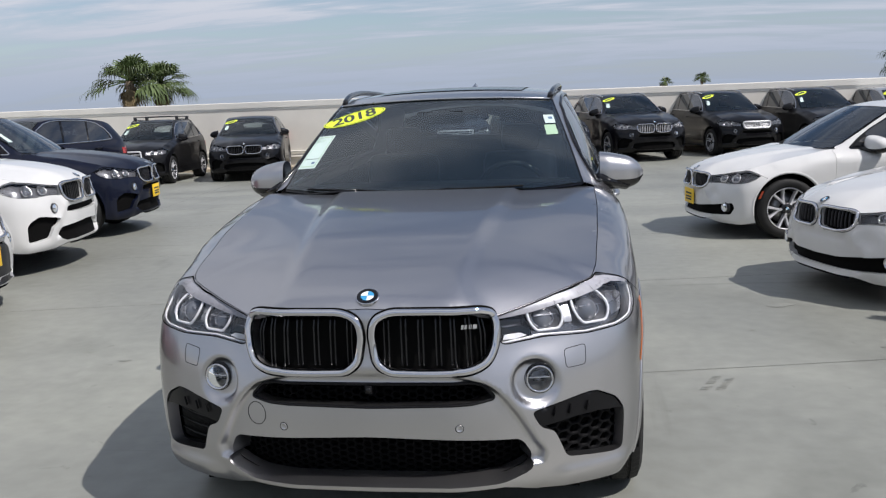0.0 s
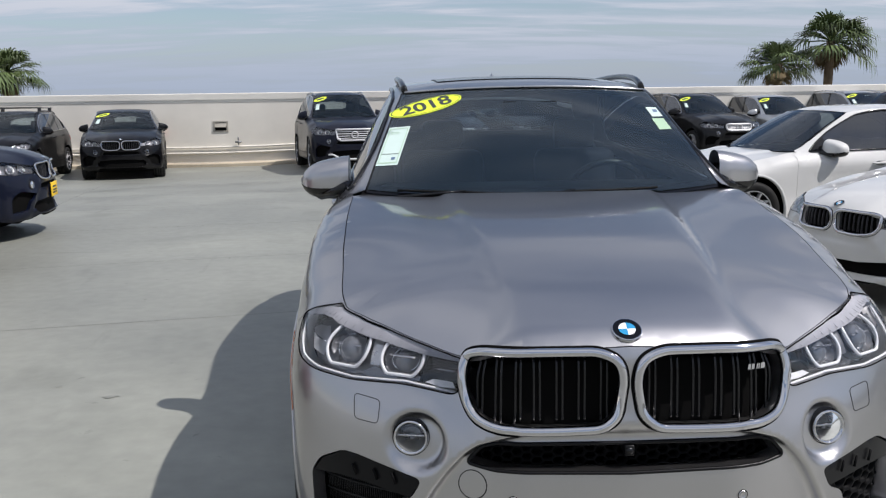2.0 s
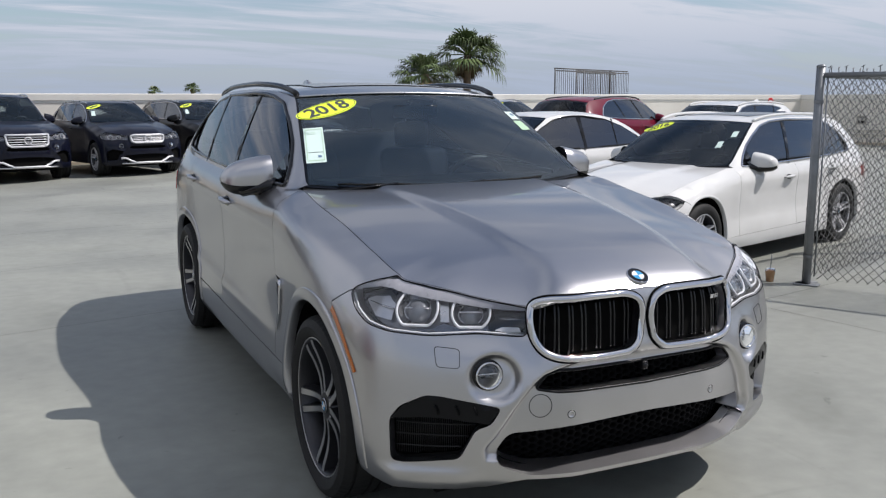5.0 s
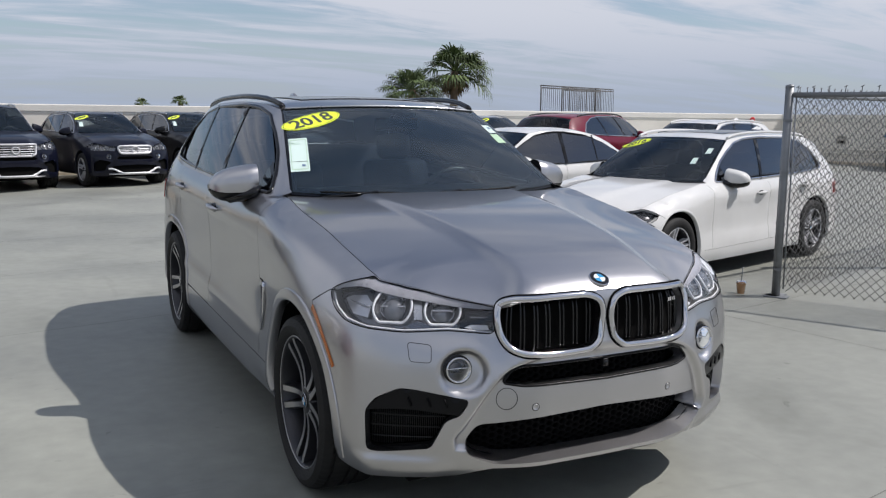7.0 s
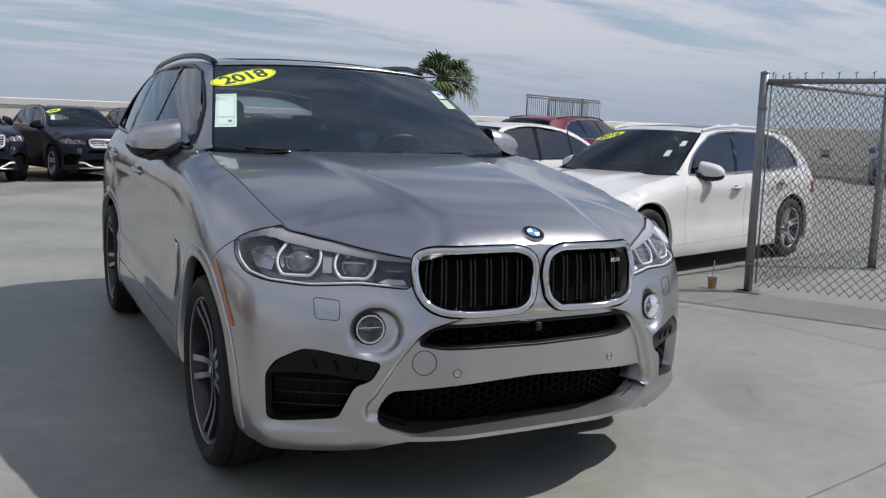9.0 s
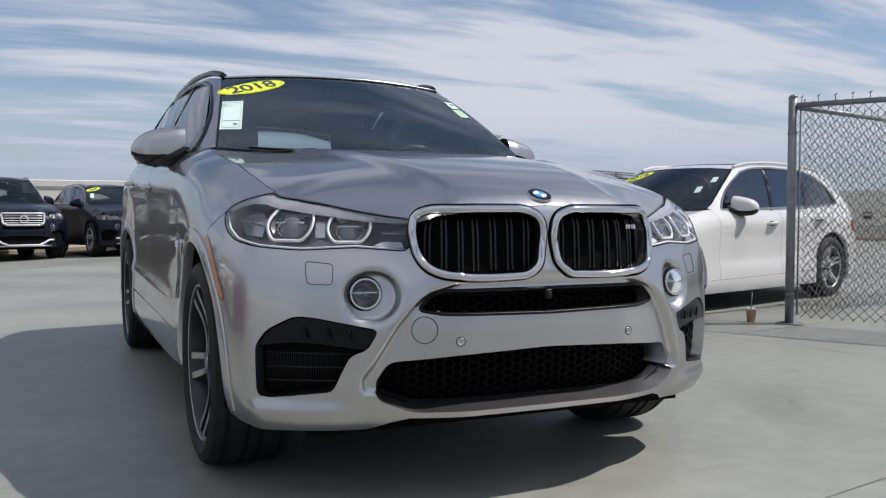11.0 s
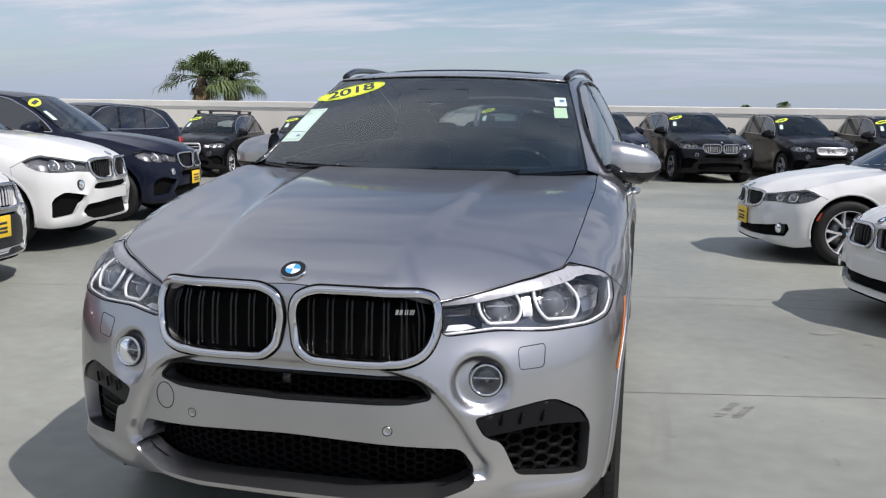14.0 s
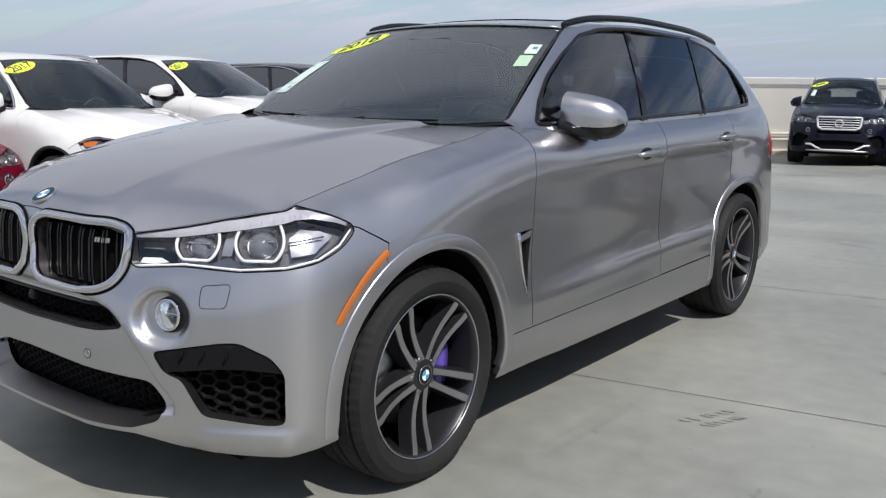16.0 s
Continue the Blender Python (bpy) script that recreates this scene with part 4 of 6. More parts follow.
            for q in range(3, len(top) - 2, 2):
                put("strip_rib", mir(tube(inner(.0045)(*np.array([top[q], low_[q] + (.006, .003)]).T), .0008, 4)), FROST, lamp_root)
            foot = dense([(.48, .792), (.64, .804), (.81, .796), (.95, .805), (1.06, .824), (1.14, .858), (1.195, .898)], .03, closed=False)
            put("lower_strip", mir(tube(inner(.010)(*foot.T), .0036, 6)), LEDWHITE, lamp_root)
            put("corner_reflector", mir(sheet(inner(.034), [(.965, .835), (.955, .90), (1.02, .925), (1.10, .915), (1.14, .893), (1.06, .845)], (), .03)), SATIN, lamp_root)
            put("divider", mir(sheet(inner(.030), [(.742, .835), (.748, .905), (.780, .910), (.772, .835)], (), .03)), SATIN, lamp_root)
            put("turn_reflector", mir(sheet(inner(.02), [(.49, .800), (.50, .816), (.56, .819), (.585, .808), (.54, .800)], (), .03)), LEDWHITE, lamp_root)
            put("upper_bezel", mir(sheet(inner(.034), [(.475, .80), (.475, .875), (.590, .895), (.606, .83), (.60, .802)], (), .03)), GLOSSBLACK, lamp_root)
            put("bezel_bar", mir(tube(inner(.026)(np.array([.50, .53, .565]), np.array([.846, .847, .848])), .0028, 5)), CHROME, lamp_root)
            put("corner_bar", mir(tube(inner(.022)(np.linspace(.955, 1.10, 8), np.linspace(.878, .890, 8)), .0028, 5)), CHROME, lamp_root)
            put("lower_bezel", mir(sheet(inner(.040), [(.61, .806), (.61, .822), (.70, .812), (.76, .832), (.80, .812), (.90, .806), (.83, .798), (.72, .802)], (), .03)), LAMPGREY, lamp_root)
    # grilles
    for g in grilles:
        gp = dense(g, .02)
        # near-black backing paints in the shade deep behind the slats
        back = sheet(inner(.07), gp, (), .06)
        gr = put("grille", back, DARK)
        e = body(gp[:, 0], gp[:, 1])
        nn = normals(body, gp)
        rr = .0135 if front == "kidney" else .012
        put("grille_gap", tube(body(*grown(gp, .0125).T) + nn * .001, .0055 if fine else .004, 5, closed=True, up=nn), DARK, gr)
        put("grille_frame", tube(e + nn * .004, rr if fine else (.013 if front == "kidney" else .022), 8, closed=True, up=nn), CHROME if front == "kidney" else ALLOY, gr)
        lo, hi = gp.min(0), gp.max(0)
        if front == "kidney":
            cnt = 7 if fine else 9
            for k in range(cnt):
                s = lo[0] + (hi[0] - lo[0]) * (k + .75) / (cnt + .5)
                for d in ((-.008, .008) if fine else (0,)):
                    hs = np.linspace(lo[1], hi[1], 41)
                    hs = hs[inside(grown(gp, -.002), np.stack([hs * 0 + s + d, hs], 1))]
                    if len(hs) < 3:
                        continue
                    uv = np.stack([np.full(9, s + d), np.linspace(hs[0], hs[-1], 9)], 1)
                    arc = np.sin(np.linspace(0, np.pi, 9)) * .012
                    line = body(uv[:, 0], uv[:, 1]) - normals(body, uv) * (.035 - arc)[:, None]
                    put("slat", tube(line, .0040 if fine else .008, 6, up=(0, 1, .2)), SLATBLACK if fine else bars or (PLASTIC if trim is not CHROME else GUNMETAL), gr)
        else:
            for h in np.linspace(lo[1], hi[1], 6)[1:-1]:
                ss = np.linspace(lo[0], hi[0], 60)
                ss = ss[inside(gp, np.stack([ss, ss * 0 + h], 1))]
                uv = np.stack([np.linspace(ss[0], ss[-1], 15), np.full(15, h)], 1)
                put("slat", tube(body(uv[:, 0], uv[:, 1]) - normals(body, uv) * .012, .012, 6), ALLOY, gr)
            c = body(np.zeros(1), np.array([(lo[1] + hi[1]) / 2]))[0]
            put("emblem", moved(turned([(0, .075), (.012, .085), (.012, .062), (0, .06)], 24, "z"), Matrix.Translation(c + (0, -.015, 0)) @ Matrix.Rotation(math.pi / 2, 4, "X")), ALLOY, gr)
    # lower openings, backed by near-black sheets that stand for the shade inside
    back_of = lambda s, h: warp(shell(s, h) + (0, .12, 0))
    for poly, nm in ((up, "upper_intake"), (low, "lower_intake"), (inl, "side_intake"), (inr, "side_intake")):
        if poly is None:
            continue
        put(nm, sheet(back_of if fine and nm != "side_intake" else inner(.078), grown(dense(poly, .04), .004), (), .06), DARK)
    fs, fh = (.78, .475) if slot else (.607, .661)
    for sgn in (1, -1):
        c = body(np.array([sgn * fs]), np.array([fh]))[0]
        nn = normals(body, np.array([[sgn * fs, fh]]))[0] + (0, -.9, 0)
        c = c + (0, -.006, 0)
        m = Matrix.Translation(c) @ Vector(nn).to_track_quat("Z", "Y").to_matrix().to_4x4()
        m = m @ Matrix.Scale(1.0, 4)
        fg = put("fog_lamp", moved(turned([(.006, .0405), (.013, .042), (.013, .046), (-.012, .048)], 32, "z"), m), CHROME)
        put("fog_reflector", moved(turned([(-.040, .001), (-.036, .016), (-.020, .031), (.006, .041)], 28, "z"), m), SATIN if fine else LAMPGREY, fg)
        put("fog_visor", moved(loft([[(.036 * math.cos(t), .004 + .028 * math.sin(t), -.004), (.022 * math.cos(t), .004 + .016 * math.sin(t), -.026)] for t in np.linspace(.05, math.pi - .05, 12)]), m), LAMPGREY, fg)
        put("fog_bar", moved(box(-.037, .037, .001, .006, -.016, .000, .0015), m), CHROME, fg)
        put("fog_step", moved(box(-.020, .020, -.013, -.009, -.026, -.012, .001), m), GUNMETAL, fg)
        put("fog_bulb", moved(ball((0, -.004, -.018), .009, 8, 12), m), LAMPGLASS, fg)
        put("fog_lens", moved(turned([(.008, .041), (.014, .026), (.017, .001)], 28, "z"), m), LENS, fg).visible_shadow = False
        put("fog_bezel", moved(turned([(-.014, .047), (.008, .050), (-.03, .056)], 32, "z"), m), GLOSSBLACK if fine else PLASTIC, fg)
    if skid:
        ss = np.linspace(-.62, .62, 25)
        put("skid_trim", tube(inner(-.010)(ss, .40 - .10 * smoothstep((.55 - np.abs(ss)) / .25)), .024, 6), ALLOY)
        put("lower_trim", tube(inner(-.006)(ss, np.full(25, .285)), .018, 6), SATIN)
    # mirrors
    base = np.array([.885, .98, 1.165])
    for sgn in (1, -1):
        rows = []
        for t in np.linspace(0, 1, 13):
            xx = .842 + .226 * t
            cap_ = math.sqrt(max(.02, 1 - (max(0, t - .55) / .46) ** 2.4))
            ry = (.100 - .026 * t) * cap_ * (.80 + .20 * min(1, t / .2))
            crown, sole = 1.306 - .052 * t ** 1.4, 1.106 + .012 * t
            waist = sole + .52 * (crown - sole)
            a = np.linspace(0, 2 * np.pi, 20, endpoint=False)
            rise = np.sign(np.sin(a)) * np.abs(np.sin(a)) ** .72
            rows.append(np.stack([np.full(20, xx), 1.02 + .055 * t + ry * np.sign(np.cos(a)) * np.abs(np.cos(a)) ** .78, waist + np.where(rise > 0, crown - waist, waist - sole) * rise * cap_], 1))
        v, q = loft(rows, closed=True)
        low_q = [i for i in range(len(q)) if 11 <= i % 20 <= 18]
        mir = (lambda g: g) if sgn > 0 else mirrored
        ends = [tuple(range(20))[::-1], tuple(12 * 20 + k for k in range(20))]
        mr = put("mirror", mir(gw((v, [f for i, f in enumerate(q) if i not in set(low_q)] + ends[1:]))), paint_mat)
        put("mirror_base", mir(gw((v * (1, 1, 1) - (0, 0, .002), [q[i] for i in low_q] + ends[:1]))), GLOSSBLACK, mr)
        put("mirror_foot", mir(gw(tube([(.835, .93, 1.17), (.89, .97, 1.152), (.97, 1.03, 1.132)], (.055, .042, .046), 10, flat=.6))), GLOSSBLACK, mr)
    for wn in wins:
        geo = sheet(pane, yw([(.80, 1.176), (.90, 1.258), (.985, 1.32), (1.03, 1.19)]), (), .1, off=.005)
        put("mirror_sail", geo if wn is wins[0] else mirrored(geo), GLOSSBLACK, wn)
    # handles
    for yy, zz in ((1.59, 1.03), (2.62, 1.075)):
        s = sy(yy)
        for nm, off, hh in (("door_handle", .028, .012),):
            uv = np.stack([np.linspace(s - .11, s + .11, 11), np.full(11, zz) + np.linspace(-.004, .004, 11)], 1)
            bow = np.sin(np.linspace(0, np.pi, 11)) ** .5
            # flat dark oval on the skin, painted for the shade behind the grip
            pair("handle_recess", sheet(body, ring((0, 0), .062, 24) * (1.05, .44) + (s - .01, zz - .002), (), .03, off=.0015), GLOSSBLACK if fine else GUNMETAL)
            pair(nm, tube(body(uv[:, 0], uv[:, 1]) + normals(body, uv) * (bow * off)[:, None], .006 + .010 * bow, 8, up=(1, 0, 0)), paint_mat)
    if slot:
        pair("side_marker", sheet(body, [(1.17, .60), (1.20, .60), (1.235, .70), (1.21, .70)], (), .05, off=.003), REDMARK)
    # wheels
    for xx in (1, -1):
        for k, yy in enumerate((ya, yb)):
            wheel(root, xx * ((.805 if fine else .80) + (.01 if k else 0)) * width, yy, R, style)
    # cabin
    put("dashboard", gw(box(-.72, .72, .72, 1.12, .9, 1.17, .04)), PLASTIC)
    put("cabin_floor", gw(box(-.78, .78, .7, 3.4, .45, .5)), DARK)
    for sx_ in (-.38, .38):
        put("seat", gw(both(box(sx_ - .27, sx_ + .27, 1.35, 1.9, .6, .78, .06), moved(box(-.235, .235, -.07, .07, 0, .56, .06), Matrix.Translation((sx_, 1.93, .72)) @ Matrix.Rotation(radians(-14), 4, "X")),
                            moved(box(-.12, .12, -.05, .05, 0, .17, .045), Matrix.Translation((sx_, 2.07, 1.265)) @ Matrix.Rotation(radians(-8), 4, "X")))), seats)
    put("rear_bench", gw(both(box(-.68, .68, 2.35, 2.8, .6, .8, .06), moved(box(-.68, .68, -.08, .08, 0, .6, .06), Matrix.Translation((0, 2.85, .75)) @ Matrix.Rotation(radians(-14), 4, "X")),
                              *[box(q - .11, q + .11, 2.95, 3.03, 1.22, 1.36, .035) for q in (-.42, .42)])), seats)
    th = np.linspace(0, 2 * np.pi, 28, endpoint=False)
    sw = np.stack([.38 + .19 * np.cos(th), 1.22 - .08 * np.sin(th), 1.08 + .17 * np.sin(th)], 1)
    put("steering_wheel", gw(tube(sw, .016, 8, closed=True)), PLASTIC)
    put("rear_view_mirror", gw(box(-.13, .13, 1.13, 1.16, 1.47, 1.54, .012)), GLOSSBLACK)
    if rails is not None:
        pts = np.stack([ee[:, 0] - .02, ee[:, 1], ee[:, 2]], 1)[11:]
        pts = pts[(pts[:, 1] > 1.36) & (pts[:, 1] < (3.2 if tail == "suv" else 2.6))]
        lift = np.sin(np.linspace(0, np.pi, len(pts))) ** .35 * .020
        pair("roof_rail", gw(tube(pts + np.stack([0 * lift, 0 * lift, lift + .012], 1), .016, 8)), rails)
    if rack:
        for yy in (1.75, 2.75):
            bar = put("rack_bar", gw(tube([(-.66, yy, 1.745), (-.3, yy, 1.75), (.3, yy, 1.75), (.66, yy, 1.745)], .02, 8, flat=.6)), PLASTIC)
            for q in (-.60, .60):
                put("rack_foot", gw(box(q - .04, q + .04, yy - .05, yy + .05, 1.64, 1.745, .012)), PLASTIC, bar)
    if sticker:
        sticker_on(root, screen, sticker, fine)
    if plate:
        c = body(np.zeros(1), np.array([.56]))[0]
        pl = put("dealer_plate", box(-.155, .155, c[1] - .025, c[1] - .012, c[2] - .085, c[2] + .085, .004), PLATE)
        for dz in (.03, -.01, -.04):
            put("print_bar", box(-.10, .10, c[1] - .028, c[1] - .0255, c[2] + dz - .009, c[2] + dz + .009), INK, pl)
    if front == "kidney":
        n = normals(hood, np.array([[0.0, -.785]]))[0]
        c = hood(np.zeros(1), np.array([-.785]))[0] - n * .003
        em = put("emblem", moved(turned([(0, .041), (.003, .040)], 24, "z"), Matrix.Translation(c) @ Vector(n).to_track_quat("Z", "X").to_matrix().to_4x4()), CHROME)
        emblem_parts(em, Matrix.Translation(c) @ Vector(n).to_track_quat("Z", "Y").to_matrix().to_4x4(), .041)
    return root, dict(body=body, hood=hood, screen=screen, flank=flank, inner=inner, put=put, pair=pair, warp=warp, gw=gw, yw=yw, inl=inl, up=up, low=low, s1=s1, arch=arch, ya=ya, yb=yb, Ra=Ra, R=R)


def lettering(text, size, material, name="lettering"):
    """A flat mesh of the text, centred, in the plane z = 0."""
    cu = bpy.data.curves.new(name, "FONT")
    cu.body, cu.size, cu.align_x, cu.align_y = text, size, "CENTER", "CENTER"
    cu.resolution_u, cu.offset = 3, size * .022
    ob = bpy.data.objects.new(name, cu)
    scene.collection.objects.link(ob)
    bpy.context.view_layer.update()
    me = bpy.data.meshes.new_from_object(ob.evaluated_get(bpy.context.evaluated_depsgraph_get()))
    bpy.data.objects.remove(ob)
    geo = np.array([v.co[:] for v in me.vertices]), [tuple(p.vertices) for p in me.polygons]
    bpy.data.meshes.remove(me)
    return geo


def sticker_on(root, screen, text, fine):
    """The yellow oval with the model year high on the screen, laid on the glass."""
    uv0 = np.array((-.765, .812))
    o = screen(*uv0[:, None])[0]
    du, dv = ((screen(*(uv0 + d)[:, None])[0] - o) / .02 for d in ((.02, 0), (0, .02)))
    ax = du / np.linalg.norm(du)
    ay = dv - ax * (dv @ ax)
    ay /= np.linalg.norm(ay)
    c, s = math.cos(radians(27)), math.sin(radians(27))
    bx, by = ax * c + ay * s, ay * c - ax * s
    back = np.linalg.pinv(np.stack([du, dv], 1))

    def on_glass(a, b):
        uv = uv0 + (back @ (a[:, None] * bx + b[:, None] * by).T).T
        return screen(*uv.T)

    def lay(geo, k):
        g = np.asarray(geo[0], float)
        return on_glass(g[:, 0], g[:, 1]) + normals(on_glass, g[:, :2]) * k, geo[1]

    st = part("year_sticker", sheet(on_glass, ring((0, 0), .178, 44) * (1, .385), (), .04, off=.002), YELLOW, root, "fluorescent yellow oval model-year sticker")
    line = np.c_[ring((0, 0), .170, 60) * (1, .37), np.zeros(60)]
    part("sticker_border", lay(loft([line * (.98, .95, 1), line], closed=True), .0036), INK, st)
    if text != "-":
        for k, char in enumerate(text):
            g = lettering(char, .118, INK)
            part("digit", lay((g[0] * (1.10, 1.0, 1) + ((k - 1.5) * .062, 0, 0), g[1]), .0036), INK, st, smooth=False)
    else:
        part("print_bar", lay(box(-.10, .10, -.028, .028, 0, .001), .0036), INK, st)
        part("window_paper", sheet(screen, [(-.92, .30), (-.80, .31), (-.79, .56), (-.90, .55)], (), .08, off=.003), PAPER, root, "white dealer paper on the glass")

# ---- the roof deck ----
CONCRETE = mat("deck_coating", (0.219, 0.224, 0.199), 0.50, vary=0.19, scale=0.55, fine=9, bump=0.10, rvary=0.25)


def weather(m):
    """Stains on a coating: broad grimy patches, short scuffs and specks over its colour."""
    nt = m.node_tree
    b = nt.nodes["Principled BSDF"]
    old = b.inputs["Base Color"].links[0].from_socket
    co = nt.nodes.new("ShaderNodeTexCoord")
    for scale, stretch, turn, lo, hi, dark in ((0.9, (1, 1, 1), 0, .56, .70, .84), (1.7, (.25, 2.2, 1), 28, .64, .72, .80), (1.3, (2.4, .3, 1), 63, .66, .73, .82), (7.0, (1, 1, 1), 10, .70, .76, .70), (0.35, (1, 1.6, 1), 15, .50, .62, 1.10)):
        mp, n, mr, mix = (nt.nodes.new("ShaderNode" + k) for k in ("Mapping", "TexNoise", "MapRange", "Mix"))
        mp.inputs["Scale"].default_value, mp.inputs["Rotation"].default_value = stretch, (0, 0, radians(turn))
        n.inputs["Scale"].default_value, n.inputs["Detail"].default_value, n.inputs["Distortion"].default_value = scale, 7, .6
        mr.inputs["From Min"].default_value, mr.inputs["From Max"].default_value = lo, hi
        mix.data_type, mix.blend_type = "RGBA", "MULTIPLY"
        mix.inputs["B"].default_value = (dark, dark, dark * .99, 1)
        nt.links.new(co.outputs["Object"], mp.inputs[0])
        nt.links.new(mp.outputs[0], n.inputs["Vector"])
        nt.links.new(n.outputs["Fac"], mr.inputs["Value"])
        nt.links.new(mr.outputs[0], mix.inputs["Factor"])
        nt.links.new(old, mix.inputs["A"])
        old = mix.outputs["Result"]
    nt.links.new(old, b.inputs["Base Color"])


weather(CONCRETE)
JOINT = mat("joint_filler", (0.135, 0.135, 0.122), 0.8, vary=0.35, scale=3)
WALLPAINT = mat("cream_wall_paint", (0.74, 0.705, 0.635), 0.8, vary=0.07, scale=1.2, fine=60, bump=0.15)
CAPPAINT = mat("cream_cap_paint", (0.76, 0.735, 0.675), 0.7, vary=0.06, scale=1.5)
KERBPAINT = mat("weathered_kerb", (0.44, 0.38, 0.29), 0.85, vary=0.2, scale=0.8, fine=30, bump=0.2)
PIPE = mat("painted_pipe", (0.72, 0.69, 0.62), 0.6)
EARTH = mat("far_ground", (0.22, 0.20, 0.16), 0.9, vary=0.3, scale=0.05, fine=1)
GALV = mat("galvanised_steel", (0.22, 0.23, 0.24), 0.5, 0.7, vary=0.2, fine=150, bump=0.1)
WIRE = mat("fence_wire", (0.085, 0.085, 0.085), 0.5, 0.3, vary=0.2)


def dip(x, y):
    """Height of the deck: level round the cars in front, falling to the gutter along the far wall."""
    return -.32 * smoothstep((np.asarray(y, float) - 7) / 15) * (.25 + .75 * smoothstep((1.5 - np.asarray(x, float)) / 8))


X0, X1, Y0, Y1 = -34.0, 26.0, -26.0, 22.3
xs, ys = np.linspace(X0, X1, 61), np.linspace(Y0, Y1, 61)
gx, gy = np.meshgrid(xs, ys)
rows = np.stack([gx, gy, dip(gx, gy)], 2)
tagged(part("floor", loft(rows), CONCRETE), "pale grey-green coated concrete roof deck with stains", "deck", kind="structure")
far = [[(-3000, -3000, -7), (3000, -3000, -7)], [(-3000, 3000, -7), (3000, 3000, -7)]]
tagged(part("ground", loft(far), EARTH), "dry ground far below the roof deck", "ground", kind="structure")


def wall(name, p, q, top=1.76, thick=.3):
    """A parapet from p to q, with a moulded cap, a pipe along its foot and a low kerb; the deck is on its left."""
    p, q = Vector((*p, 0)), Vector((*q, 0))
    d = (q - p).normalized()
    n = Vector((-d.y, d.x, 0))
    k = 40
    def strip(o0, z0, o1, z1):
        return [[tuple(p + (q - p) * t + n * o0 + Vector((0, 0, z0(t) if callable(z0) else z0))) for t in np.linspace(0, 1, k)], [tuple(p + (q - p) * t + n * o1 + Vector((0, 0, z1(t) if callable(z1) else z1))) for t in np.linspace(0, 1, k)]]
    def foot(t):
        c = p + (q - p) * t
        return float(dip(c.x, c.y)) - .05
    def prism(prof):
        rws = [strip(o, z, o, z)[0] for o, z in prof]
        return loft(rws + rws[:1])
    w = tagged(part(name, prism([(0, foot), (0, top - .26), (-thick, top - .26), (-thick, -7)]), WALLPAINT, smooth=False), "cream painted parapet wall round the deck", "wall", kind="structure")
    cap = prism([(.0, top - .26), (.012, top - .25), (.016, top - .19), (.032, top - .18), (.036, top - .02), (.026, top), (-thick - .05, top), (-thick - .05, top - .26)])
    part("wall_cap", cap, CAPPAINT, w, "moulded cream coping", smooth=False)
    kerb = prism([(.0, foot), (.22, foot), (.22, lambda t: foot(t) + .13), (.20, lambda t: foot(t) + .15), (0, lambda t: foot(t) + .16)])
    part("kerb", kerb, KERBPAINT, w, "weathered tan kerb", smooth=False)
    for h in (.44, .60):
        c = [tuple(p + (q - p) * t + n * .05 + Vector((0, 0, foot(t) + h))) for t in np.linspace(0, 1, k)]
        part("pipe", tube(c, .028, 8), PIPE, w)
    return w


wall("wall_north", (X1, Y1), (X0, Y1))
wall("wall_east", (X1, Y0), (X1, Y1))
wall("wall_west", (X0, Y1), (X0, Y0))
wall("wall_south", (X0, Y0), (X1, Y0))

# ---- the cars ----
def stand(x, y, turn, wheelbase=2.9):
    """A pose on the deck for a car whose front axle is at x, y."""
    a = radians(turn)
    back = Vector((-math.sin(a), math.cos(a)))
    z0, z1 = float(dip(x, y)), float(dip(x + back.x * wheelbase, y + back.y * wheelbase))
    return pose(x, y, z0, 0, 0, turn) @ pose(0, 0, 0, math.degrees(math.atan2(z1 - z0, wheelbase)), 0, 0)


hero, H = car("suv", "silver-grey metallic sport utility vehicle with tinted windows, parked alone", "car", GREY, Matrix.Identity(4), fine=True, trim=GLOSSBLACK, rails=GLOSSBLACK, sticker="2018", pano=True, fin=True, lamp=LAMPSILVER, glass_side=PRIVACY)

SED_Y, SED_Z = (-.80, 0, .50, 1.25, 2.81, 3.85), (0, .17, .30, .70, .93, 1.43)
WAG_Y = (-.80, 0, .61, 1.31, 2.81, 3.85)
X1_Y, X1_Z = (-.80, 0, .50, 1.15, 2.67, 3.65), (0, .20, .36, .82, 1.06, 1.60)
X3_Y, X3_Z = (-.84, 0, .58, 1.28, 2.81, 3.80), (0, .24, .40, .88, 1.12, 1.66)
BIG_Y, BIG_Z = (-.95, 0, .75, 1.45, 3.08, 4.30), (0, .28, .46, 1.02, 1.28, 1.92)
wagon, W = car("wagon", "white estate car with a panoramic glass roof, parked behind the fence", "car", WHITE, stand(3.33, 3.63, -73.5), WAG_Y, SED_Z, .92, "suv", .325, "five", trim=CHROME, rails=WHITE, sticker="2016", pano=True, fin=True, slot=True, lamp=LAMPDARK)
for u, v in ((.80, .60), (.66, .36)):
    W["put"]("window_sticker", sheet(W["screen"], [(u, v), (u + .085, v + .01), (u + .085, v + .15), (u, v + .14)], (), .06, off=.003), PAPER, lab="small white inspection sticker")
car("sedan", "white saloon car with a yellow dealer plate", "car", WHITE, stand(2.87, 6.83, -80.6), SED_Y, SED_Z, .92, "sedan", .325, "ten", trim=GLOSSBLACK, sticker=None, plate=True, slot=True, lamp=LAMPDARK)
